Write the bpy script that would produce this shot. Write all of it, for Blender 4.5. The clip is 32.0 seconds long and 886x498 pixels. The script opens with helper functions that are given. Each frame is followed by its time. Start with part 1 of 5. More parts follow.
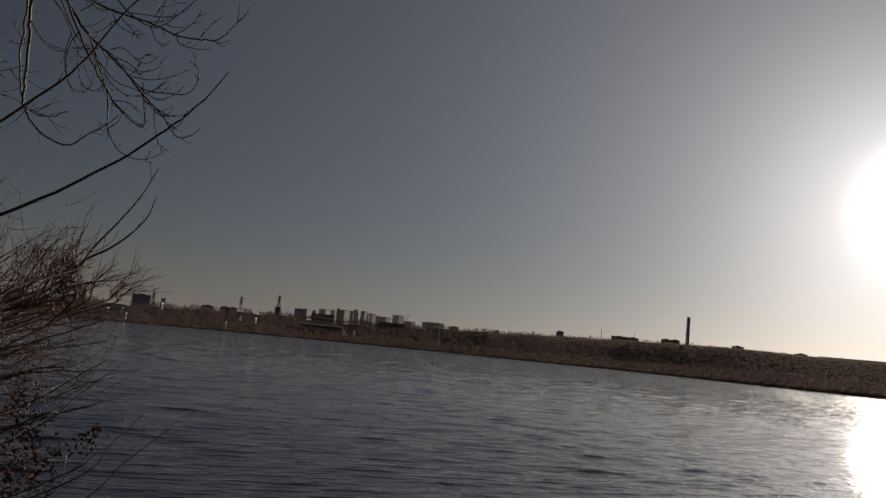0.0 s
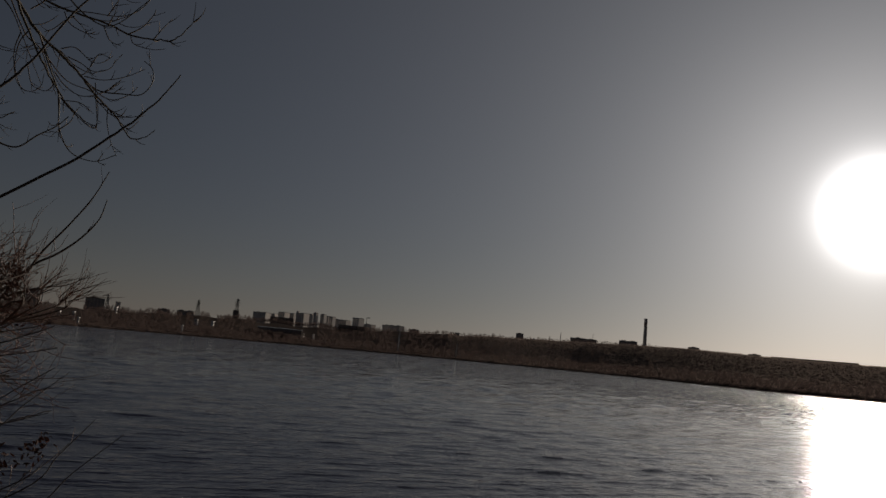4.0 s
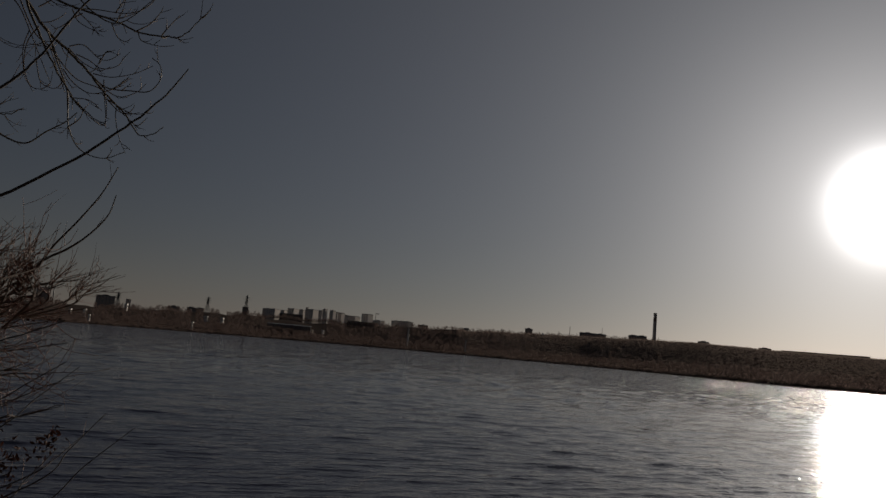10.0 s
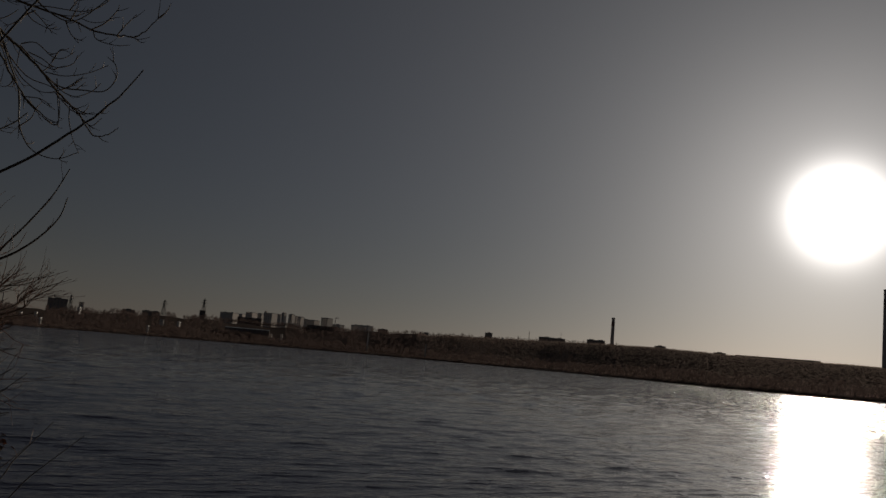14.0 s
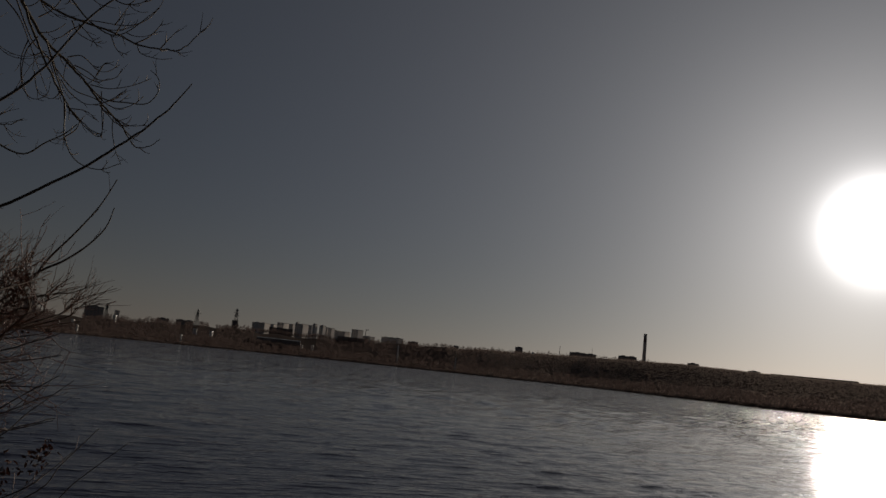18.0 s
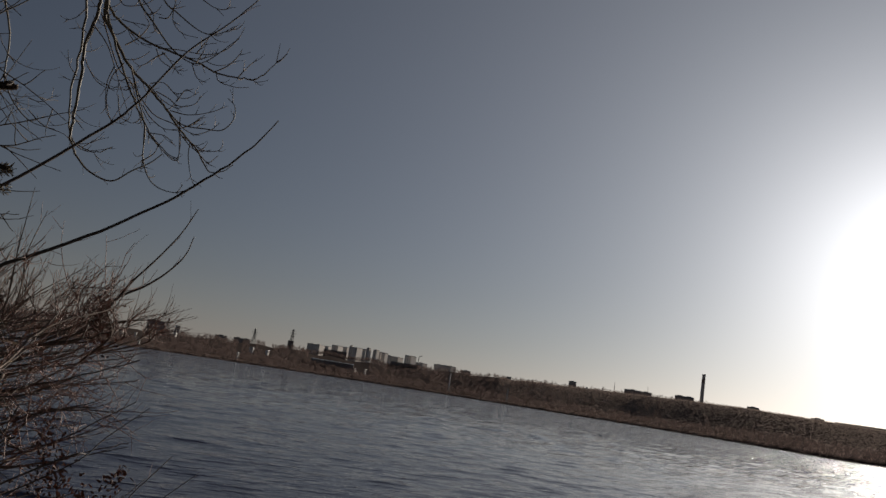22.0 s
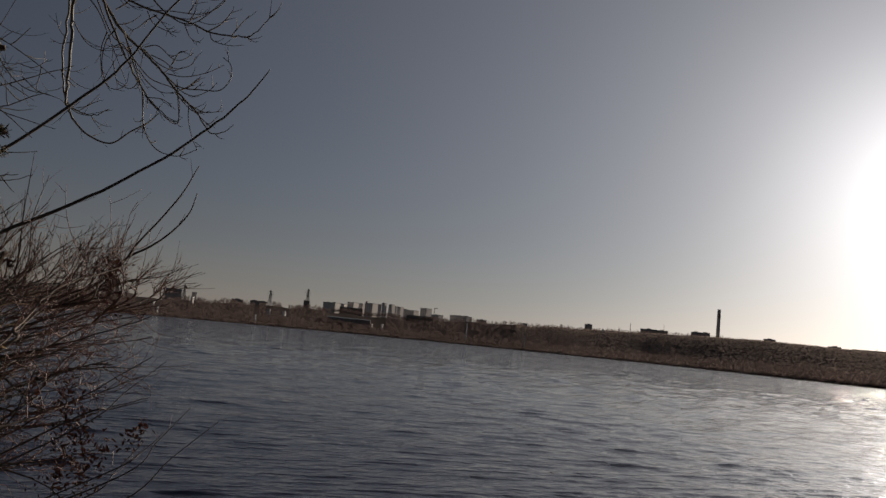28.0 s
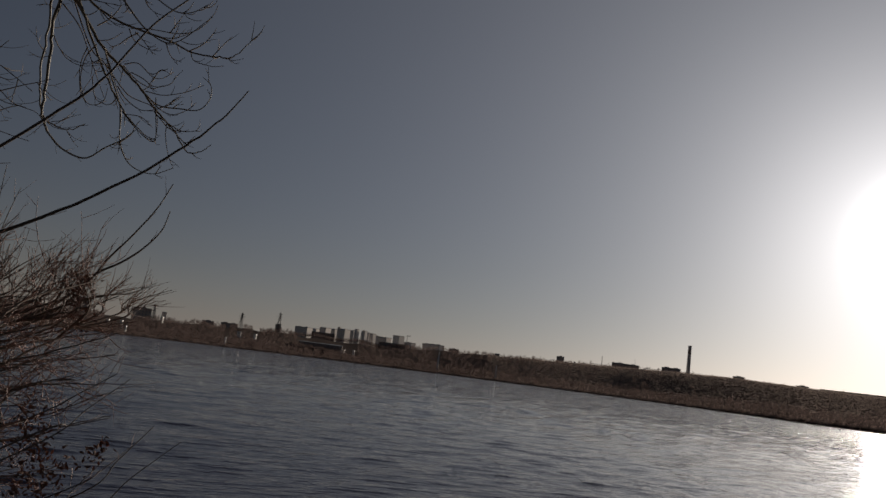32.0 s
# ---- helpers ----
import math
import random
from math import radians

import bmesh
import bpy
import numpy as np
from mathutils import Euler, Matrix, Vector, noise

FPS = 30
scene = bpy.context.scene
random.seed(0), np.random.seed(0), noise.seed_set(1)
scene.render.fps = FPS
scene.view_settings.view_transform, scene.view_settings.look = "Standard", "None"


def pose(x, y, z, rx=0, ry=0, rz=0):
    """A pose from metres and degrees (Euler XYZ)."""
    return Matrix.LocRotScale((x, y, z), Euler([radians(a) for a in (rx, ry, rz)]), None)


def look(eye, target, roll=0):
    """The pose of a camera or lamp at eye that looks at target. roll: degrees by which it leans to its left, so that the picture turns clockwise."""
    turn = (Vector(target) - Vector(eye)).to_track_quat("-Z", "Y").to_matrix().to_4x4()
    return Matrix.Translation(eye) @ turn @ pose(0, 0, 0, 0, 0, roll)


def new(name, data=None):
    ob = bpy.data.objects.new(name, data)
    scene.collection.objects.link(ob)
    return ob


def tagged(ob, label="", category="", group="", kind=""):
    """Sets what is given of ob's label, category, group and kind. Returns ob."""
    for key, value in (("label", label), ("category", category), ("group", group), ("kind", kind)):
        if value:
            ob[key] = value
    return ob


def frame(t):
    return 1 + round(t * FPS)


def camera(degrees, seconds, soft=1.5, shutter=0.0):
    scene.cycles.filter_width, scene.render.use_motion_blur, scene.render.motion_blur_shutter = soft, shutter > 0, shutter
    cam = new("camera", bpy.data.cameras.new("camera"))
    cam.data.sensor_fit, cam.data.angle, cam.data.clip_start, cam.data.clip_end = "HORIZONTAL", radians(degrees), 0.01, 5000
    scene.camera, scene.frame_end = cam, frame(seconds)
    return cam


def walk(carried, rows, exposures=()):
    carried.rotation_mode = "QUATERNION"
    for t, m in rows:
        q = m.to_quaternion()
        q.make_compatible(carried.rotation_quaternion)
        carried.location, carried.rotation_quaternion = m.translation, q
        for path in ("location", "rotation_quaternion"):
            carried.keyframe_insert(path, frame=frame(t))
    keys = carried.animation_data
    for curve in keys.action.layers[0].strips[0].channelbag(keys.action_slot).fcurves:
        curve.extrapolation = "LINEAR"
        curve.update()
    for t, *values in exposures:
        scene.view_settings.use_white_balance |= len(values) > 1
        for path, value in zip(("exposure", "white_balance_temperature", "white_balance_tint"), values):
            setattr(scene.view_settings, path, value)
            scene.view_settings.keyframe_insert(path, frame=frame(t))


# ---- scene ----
# ---- camera and walk ----
EYE_Z = 3.1
cam = camera(57.92, 32.0)
PATH = [
    (0, pose(0.020, -0.008, 3.096, 97.166, -5.675, 0.018)),
    (0.5, pose(0.027, -0.003, 3.099, 97.456, -5.679, 0.009)),
    (1, pose(0.034, 0.000, 3.102, 97.752, -5.569, -1.409)),
    (1.5, pose(0.039, 0.001, 3.108, 97.988, -5.449, -2.336)),
    (2, pose(0.040, 0.000, 3.105, 98.186, -5.754, -2.456)),
    (2.5, pose(0.040, -0.000, 3.098, 98.228, -5.657, -3.356)),
    (3, pose(0.047, 0.001, 3.103, 97.917, -5.367, -3.527)),
    (3.5, pose(0.045, -0.001, 3.103, 97.657, -5.292, -3.072)),
    (4, pose(0.037, -0.006, 3.110, 97.616, -5.304, -2.809)),
    (4.5, pose(0.046, -0.000, 3.099, 97.515, -5.019, -2.389)),
    (6.5, pose(0.041, 0.000, 3.099, 97.412, -4.962, -1.988)),
    (7, pose(0.040, -0.000, 3.101, 97.504, -4.901, -2.191)),
    (7.5, pose(0.038, -0.002, 3.102, 97.645, -4.842, -2.880)),
    (8, pose(0.043, -0.001, 3.103, 97.580, -4.765, -2.787)),
    (8.5, pose(0.044, -0.003, 3.099, 97.532, -4.822, -2.433)),
    (9, pose(0.044, -0.009, 3.107, 97.396, -4.930, -2.210)),
    (9.5, pose(0.040, -0.004, 3.094, 97.228, -4.867, -2.310)),
    (10, pose(0.040, -0.002, 3.095, 97.241, -5.012, -2.156)),
    (10.5, pose(0.034, -0.003, 3.094, 97.292, -5.350, -1.120)),
    (11, pose(0.034, -0.004, 3.092, 97.322, -5.276, -0.586)),
    (11.5, pose(0.050, -0.001, 3.092, 97.349, -4.522, -3.186)),
    (12, pose(0.065, 0.001, 3.105, 98.073, -4.287, -6.217)),
    (12.5, pose(0.082, 0.003, 3.117, 98.862, -5.124, -10.050)),
    (13, pose(0.073, 0.001, 3.109, 98.561, -4.517, -8.095)),
    (13.5, pose(0.061, -0.000, 3.107, 98.053, -4.867, -6.403)),
    (14, pose(0.050, -0.000, 3.105, 97.792, -5.027, -5.010)),
    (14.5, pose(0.040, -0.000, 3.103, 97.721, -5.069, -4.336)),
    (16.5, pose(0.003, -0.002, 3.097, 97.886, -5.592, -3.508)),
    (17, pose(-0.000, -0.001, 3.097, 98.148, -5.928, -3.676)),
    (17.5, pose(-0.000, -0.001, 3.099, 98.472, -6.267, -3.358)),
    (18, pose(0.001, 0.000, 3.103, 98.533, -6.020, -2.899)),
    (18.5, pose(0.001, 0.001, 3.105, 98.739, -6.014, -2.792)),
    (19, pose(0.001, 0.002, 3.098, 98.792, -6.170, -2.635)),
    (19.5, pose(-0.016, 0.006, 3.097, 98.783, -6.121, -2.332)),
    (20, pose(-0.049, 0.005, 3.112, 98.751, -6.576, -0.301)),
    (20.5, pose(-0.107, -0.004, 3.136, 99.164, -5.078, 4.677)),
    (21, pose(-0.166, -0.015, 3.161, 99.116, -6.344, 5.420)),
    (21.5, pose(-0.168, -0.010, 3.157, 99.434, -7.403, 4.717)),
    (22, pose(-0.101, 0.020, 3.160, 100.093, -8.913, 0.769)),
    (22.5, pose(-0.113, 0.006, 3.140, 99.443, -7.193, 4.951)),
    (23, pose(-0.120, 0.000, 3.108, 97.311, -6.190, 7.124)),
    (23.5, pose(-0.174, -0.027, 3.110, 97.491, -6.372, 10.419)),
    (24, pose(-0.092, 0.002, 3.117, 97.936, -9.163, 6.950)),
    (24.5, pose(-0.008, 0.035, 3.114, 98.806, -8.752, 0.761)),
    (25, pose(-0.030, 0.010, 3.127, 98.655, -8.694, -2.672)),
    (25.5, pose(-0.006, 0.014, 3.116, 97.384, -6.382, 0.411)),
    (27.5, pose(-0.033, 0.011, 3.102, 96.329, -6.451, 0.524)),
    (28, pose(-0.053, 0.012, 3.106, 96.478, -5.623, 2.009)),
    (28.5, pose(-0.056, 0.001, 3.097, 96.876, -6.655, 1.000)),
    (29, pose(-0.033, 0.003, 3.096, 97.250, -6.463, -1.244)),
    (29.5, pose(-0.028, 0.000, 3.104, 97.481, -6.764, 0.960)),
    (30, pose(-0.001, 0.007, 3.104, 98.426, -7.400, -1.224)),
    (30.5, pose(-0.007, 0.002, 3.112, 98.988, -7.325, -1.399)),
    (31, pose(-0.018, -0.002, 3.112, 98.639, -6.489, 0.595)),
    (31.5, pose(-0.032, -0.010, 3.104, 98.859, -7.324, -0.366)),
    (32, pose(-0.033, -0.016, 3.095, 98.711, -7.259, -0.014)),
]
LIGHT_STEPS = [
    (0, -0.52, 6630, 13), (1, -0.62, 6630, 13), (2, -0.92, 6630, 13), (4, -1.12, 6630, 13), (9, -1.12, 6630, 13), (10, -1.10, 6630, 13), (10.5, -0.82, 6630, 13), (11, -0.42, 6630, 13), (11.5, -0.92, 6630, 13), (12, -1.37, 6830, 13),
]
LIGHT_STEPS += [
    (13, -1.57, 7030, 14), (14, -1.52, 6830, 13), (17, -1.27, 6630, 13), (19, -1.17, 6630, 13), (20, -0.97, 6630, 13), (20.5, -0.07, 6340, 12), (21, 0.23, 6240, 12), (22, -0.01, 6340, 12),
]
LIGHT_STEPS += [
    (23, 0.38, 6240, 12), (24, 0.48, 6240, 12), (24.5, -0.17, 6340, 12), (25, -0.92, 6630, 13), (25.5, -0.57, 6630, 13), (28, -0.12, 6530, 14), (29, -0.27, 6530, 14), (30, -0.22, 6530, 14), (31, -0.47, 6530, 14), (32, -0.32, 6530, 14),
]
walk(cam, PATH, LIGHT_STEPS)

# ---- world, sun ----
SUN_AZ, SUN_EL = radians(30.9), radians(11.5)
SUN_DIR = Vector((math.sin(SUN_AZ) * math.cos(SUN_EL), math.cos(SUN_AZ) * math.cos(SUN_EL), math.sin(SUN_EL)))


def make_world():
    """A low winter sun in a hazy sky: the sky model, and the bright aureole that haze spreads round the sun."""
    world = bpy.data.worlds.new("hazy_winter_sky")
    scene.world = world
    world.use_nodes = True
    nt = world.node_tree
    nt.nodes.clear()
    out = nt.nodes.new("ShaderNodeOutputWorld")
    sky = nt.nodes.new("ShaderNodeTexSky")
    sky.sky_type, sky.sun_disc = "NISHITA", False
    sky.sun_elevation, sky.sun_rotation = SUN_EL, SUN_AZ
    sky.air_density, sky.dust_density, sky.ozone_density, sky.altitude = 1.0, 0.8, 2.5, 60
    base = nt.nodes.new("ShaderNodeBackground")
    base.inputs["Strength"].default_value = 0.0206
    mute = nt.nodes.new("ShaderNodeHueSaturation")
    mute.inputs["Saturation"].default_value = 0.72
    nt.links.new(sky.outputs[0], mute.inputs["Color"])
    hue = nt.nodes.new("ShaderNodeMix")
    hue.data_type, hue.blend_type = "RGBA", "MULTIPLY"
    hue.inputs[0].default_value, hue.inputs[7].default_value = 1.0, (0.915, 0.975, 1.09, 1)
    nt.links.new(mute.outputs[0], hue.inputs[6])
    nt.links.new(hue.outputs[2], base.inputs["Color"])
    coord = nt.nodes.new("ShaderNodeTexCoord")
    norm = nt.nodes.new("ShaderNodeVectorMath")
    norm.operation = "NORMALIZE"
    nt.links.new(coord.outputs["Generated"], norm.inputs[0])
    dot = nt.nodes.new("ShaderNodeVectorMath")
    dot.operation = "DOT_PRODUCT"
    dot.inputs[1].default_value = SUN_DIR
    nt.links.new(norm.outputs[0], dot.inputs[0])

    def calc(op, a, b=None):
        n = nt.nodes.new("ShaderNodeMath")
        n.operation = op
        for i, v in enumerate((a, b)):
            if v is None:
                continue
            if isinstance(v, (int, float)):
                n.inputs[i].default_value = v
            else:
                nt.links.new(v, n.inputs[i])
        return n.outputs[0]

    angle = calc("ARCCOSINE", calc("MINIMUM", dot.outputs["Value"], 0.999999))
    core = calc("MULTIPLY", calc("EXPONENT", calc("MULTIPLY", calc("POWER", calc("DIVIDE", angle, radians(2.3)), 2), -1.0)), 10.0)
    ring = calc("MULTIPLY", calc("EXPONENT", calc("MULTIPLY", calc("DIVIDE", angle, radians(5.7)), -1.0)), 1.45)
    veil = calc("MULTIPLY", calc("EXPONENT", calc("MULTIPLY", calc("DIVIDE", angle, radians(22.5)), -1.0)), 0.365)
    glow = nt.nodes.new("ShaderNodeBackground")
    glow.inputs["Color"].default_value = (0.97, 0.97, 0.955, 1)
    nt.links.new(calc("ADD", calc("ADD", core, ring), veil), glow.inputs["Strength"])
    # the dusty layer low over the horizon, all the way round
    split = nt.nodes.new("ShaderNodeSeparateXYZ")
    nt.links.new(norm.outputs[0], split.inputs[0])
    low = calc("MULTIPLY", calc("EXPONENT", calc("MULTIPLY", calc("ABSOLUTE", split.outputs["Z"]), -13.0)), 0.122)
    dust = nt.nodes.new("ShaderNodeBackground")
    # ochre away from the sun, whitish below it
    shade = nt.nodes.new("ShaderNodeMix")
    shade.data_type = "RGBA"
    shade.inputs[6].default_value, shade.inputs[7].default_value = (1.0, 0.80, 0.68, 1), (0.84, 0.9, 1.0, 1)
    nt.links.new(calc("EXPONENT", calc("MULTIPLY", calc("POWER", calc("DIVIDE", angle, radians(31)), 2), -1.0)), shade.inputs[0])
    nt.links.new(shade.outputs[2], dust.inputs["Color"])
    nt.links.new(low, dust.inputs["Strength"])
    add = nt.nodes.new("ShaderNodeAddShader")
    nt.links.new(base.outputs[0], add.inputs[0])
    nt.links.new(glow.outputs[0], add.inputs[1])
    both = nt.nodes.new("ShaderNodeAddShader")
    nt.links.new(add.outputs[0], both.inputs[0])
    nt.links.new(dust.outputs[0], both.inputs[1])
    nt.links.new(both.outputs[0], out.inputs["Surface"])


make_world()
sun_data = bpy.data.lights.new("sun", "SUN")
sun_data.energy, sun_data.angle, sun_data.color = 4.5, radians(0.53), (1.0, 0.9, 0.76)
sun = new("sun", sun_data)
sun.matrix_world = look(SUN_DIR * 900, (0, 0, 0))


# ---- materials ----
def mat(name, color, color2=None, rough=0.8, scale=8.0, bump=0.3, metal=0.0, detail=6.0, per_object=0.0, stretch=(1, 1, 1), dist=0.01):
    """A surface whose colour wanders between two tones at two scales, with a fine relief."""
    m = bpy.data.materials.new(name)
    m.use_nodes = True
    nt = m.node_tree
    b = nt.nodes["Principled BSDF"]
    c2 = color2 or tuple(c * 0.6 for c in color)
    coord = nt.nodes.new("ShaderNodeTexCoord")
    mapping = nt.nodes.new("ShaderNodeMapping")
    mapping.inputs["Scale"].default_value = stretch
    nt.links.new(coord.outputs["Object"], mapping.inputs["Vector"])
    fine = nt.nodes.new("ShaderNodeTexNoise")
    fine.inputs["Scale"].default_value, fine.inputs["Detail"].default_value = scale, detail
    wide = nt.nodes.new("ShaderNodeTexNoise")
    wide.inputs["Scale"].default_value, wide.inputs["Detail"].default_value = scale * 0.13, 3
    for n in (fine, wide):
        nt.links.new(mapping.outputs[0], n.inputs["Vector"])
    add = nt.nodes.new("ShaderNodeMath")
    add.operation = "ADD"
    nt.links.new(fine.outputs["Fac"], add.inputs[0])
    nt.links.new(wide.outputs["Fac"], add.inputs[1])
    ramp = nt.nodes.new("ShaderNodeMapRange")
    ramp.inputs["From Min"].default_value, ramp.inputs["From Max"].default_value = 0.7, 1.3
    nt.links.new(add.outputs[0], ramp.inputs["Value"])
    mix = nt.nodes.new("ShaderNodeMix")
    mix.data_type = "RGBA"
    mix.inputs[6].default_value, mix.inputs[7].default_value = (*color, 1), (*c2, 1)
    nt.links.new(ramp.outputs[0], mix.inputs[0])
    last = mix.outputs[2]
    if per_object:
        info = nt.nodes.new("ShaderNodeObjectInfo")
        hsv = nt.nodes.new("ShaderNodeHueSaturation")
        span = nt.nodes.new("ShaderNodeMapRange")
        span.inputs["To Min"].default_value, span.inputs["To Max"].default_value = 1 - per_object, 1 + per_object
        nt.links.new(info.outputs["Random"], span.inputs["Value"])
        nt.links.new(span.outputs[0], hsv.inputs["Value"])
        nt.links.new(last, hsv.inputs["Color"])
        last = hsv.outputs[0]
    nt.links.new(last, b.inputs["Base Color"])
    b.inputs["Roughness"].default_value, b.inputs["Metallic"].default_value = rough, metal
    if bump:
        bn = nt.nodes.new("ShaderNodeBump")
        bn.inputs["Strength"].default_value, bn.inputs["Distance"].default_value = bump, dist
        nt.links.new(fine.outputs["Fac"], bn.inputs["Height"])
        nt.links.new(bn.outputs[0], b.inputs["Normal"])
    return m


def island_tint(m, low, high):
    """Varies a joined mesh piece by piece."""
    nt = m.node_tree
    b = nt.nodes["Principled BSDF"]
    src = b.inputs["Base Color"].links[0].from_socket
    geo = nt.nodes.new("ShaderNodeNewGeometry")
    span = nt.nodes.new("ShaderNodeMapRange")
    span.inputs["To Min"].default_value, span.inputs["To Max"].default_value = low, high
    nt.links.new(geo.outputs["Random Per Island"], span.inputs["Value"])
    hsv = nt.nodes.new("ShaderNodeHueSaturation")
    nt.links.new(span.outputs[0], hsv.inputs["Value"])
    nt.links.new(src, hsv.inputs["Color"])
    nt.links.new(hsv.outputs[0], b.inputs["Base Color"])
    return m


def water_material():
    """Dark river water; ripples of several sizes, drawn out along the crests."""
    m = bpy.data.materials.new("river_water")
    m.use_nodes = True
    nt = m.node_tree
    b = nt.nodes["Principled BSDF"]
    b.inputs["Base Color"].default_value = (0.05, 0.05, 0.078, 1)
    b.inputs["Roughness"].default_value, b.inputs["IOR"].default_value = 0.06, 1.333
    # the finest ripples spread the sun's light widely
    b.inputs["Coat Weight"].default_value, b.inputs["Coat Roughness"].default_value, b.inputs["Coat IOR"].default_value = 0.045, 0.6, 1.333
    coord = nt.nodes.new("ShaderNodeTexCoord")
    # smooth in the lee of the bank, roughened by the wind further out, in drifting patches
    out = nt.nodes.new("ShaderNodeVectorMath")
    out.operation = "LENGTH"
    nt.links.new(coord.outputs["Object"], out.inputs[0])
    lee = nt.nodes.new("ShaderNodeMapRange")
    lee.interpolation_type = "SMOOTHSTEP"
    lee.inputs["From Min"].default_value, lee.inputs["From Max"].default_value = 15, 260
    lee.inputs["To Min"].default_value, lee.inputs["To Max"].default_value = 0.045, 0.095
    nt.links.new(out.outputs["Value"], lee.inputs["Value"])
    patch = nt.nodes.new("ShaderNodeTexNoise")
    patch.inputs["Scale"].default_value, patch.inputs["Detail"].default_value = 0.2, 6
    drawn = nt.nodes.new("ShaderNodeMapping")
    drawn.inputs["Scale"].default_value = (0.8, 1, 1)
    nt.links.new(coord.outputs["Object"], drawn.inputs["Vector"])
    nt.links.new(drawn.outputs[0], patch.inputs["Vector"])
    span = nt.nodes.new("ShaderNodeMapRange")
    span.inputs["From Min"].default_value, span.inputs["From Max"].default_value = 0.35, 0.65
    span.inputs["To Min"].default_value, span.inputs["To Max"].default_value = 0.55, 1.45
    nt.links.new(patch.outputs["Fac"], span.inputs["Value"])
    gust = nt.nodes.new("ShaderNodeMath")
    gust.operation = "MULTIPLY"
    nt.links.new(lee.outputs[0], gust.inputs[0])
    nt.links.new(span.outputs[0], gust.inputs[1])
    nt.links.new(gust.outputs[0], b.inputs["Roughness"])
    turn = nt.nodes.new("ShaderNodeMapping")
    turn.inputs["Rotation"].default_value = (0, 0, radians(-26))
    nt.links.new(coord.outputs["Object"], turn.inputs["Vector"])
    last = None
    for sc, stretch, strength, dist in ((0.26, 0.9, 0.6, 0.1), (0.8, 0.6, 0.8, 0.09), (1.7, 0.55, 0.95, 0.085), (3.6, 0.5, 1.0, 0.048), (8.0, 0.5, 0.95, 0.018), (18.0, 0.5, 0.6, 0.004)):
        mp = nt.nodes.new("ShaderNodeMapping")
        mp.inputs["Scale"].default_value = (stretch, 1, 1)
        nt.links.new(turn.outputs[0], mp.inputs["Vector"])
        n = nt.nodes.new("ShaderNodeTexNoise")
        n.inputs["Scale"].default_value, n.inputs["Detail"].default_value, n.inputs["Distortion"].default_value = sc, 3, 0.4
        nt.links.new(mp.outputs[0], n.inputs["Vector"])
        bn = nt.nodes.new("ShaderNodeBump")
        bn.inputs["Strength"].default_value, bn.inputs["Distance"].default_value = strength, dist
        nt.links.new(n.outputs["Fac"], bn.inputs["Height"])
        # longer waves grow out on the open river, where the smallest are lost
        grow = (0.45, 2.2) if sc < 3 else (1.0, 0.25)
        swell = nt.nodes.new("ShaderNodeMapRange")
        swell.inputs["From Min"].default_value, swell.inputs["From Max"].default_value = 25, 130
        swell.inputs["To Min"].default_value, swell.inputs["To Max"].default_value = dist * grow[0], dist * grow[1]
        nt.links.new(out.outputs["Value"], swell.inputs["Value"])
        nt.links.new(swell.outputs[0], bn.inputs["Distance"])
        if last:
            nt.links.new(last, bn.inputs["Normal"])
        last = bn.outputs[0]
    # out on the open river the wavelets tilt every way, a few of them steeply
    streak = nt.nodes.new("ShaderNodeMapping")
    streak.inputs["Rotation"].default_value = (0, 0, SUN_AZ)
    nt.links.new(coord.outputs["Object"], streak.inputs["Vector"])
    drawn_out = nt.nodes.new("ShaderNodeMapping")
    drawn_out.inputs["Scale"].default_value = (1.0, 0.10, 1)
    nt.links.new(streak.outputs[0], drawn_out.inputs["Vector"])
    wavelet = nt.nodes.new("ShaderNodeTexVoronoi")
    wavelet.inputs["Scale"].default_value = 2.6
    nt.links.new(drawn_out.outputs[0], wavelet.inputs["Vector"])

    def vec(op, a, value):
        n = nt.nodes.new("ShaderNodeVectorMath")
        n.operation = op
        nt.links.new(a, n.inputs[0])
        if isinstance(value, tuple):
            n.inputs[1].default_value = value
        else:
            nt.links.new(value, n.inputs[1])
        return n.outputs[0]

    tilt = vec("SUBTRACT", wavelet.outputs["Color"], (0.5, 0.5, 0.5))
    tilt = vec("MULTIPLY", tilt, vec("MULTIPLY", tilt, tilt))
    tilt = vec("MULTIPLY", tilt, (6.4, 4.2, 0.0))
    offshore = nt.nodes.new("ShaderNodeMapRange")
    offshore.interpolation_type = "SMOOTHSTEP"
    offshore.inputs["From Min"].default_value, offshore.inputs["From Max"].default_value = 35, 180
    nt.links.new(out.outputs["Value"], offshore.inputs["Value"])
    steep = nt.nodes.new("ShaderNodeVectorMath")
    steep.operation = "SCALE"
    nt.links.new(tilt, steep.inputs[0])
    nt.links.new(offshore.outputs[0], steep.inputs["Scale"])
    lean = nt.nodes.new("ShaderNodeVectorMath")
    lean.operation = "ADD"
    nt.links.new(last, lean.inputs[0])
    nt.links.new(steep.outputs[0], lean.inputs[1])
    unit = nt.nodes.new("ShaderNodeVectorMath")
    unit.operation = "NORMALIZE"
    nt.links.new(lean.outputs[0], unit.inputs[0])
    nt.links.new(unit.outputs[0], b.inputs["Normal"])
    return m


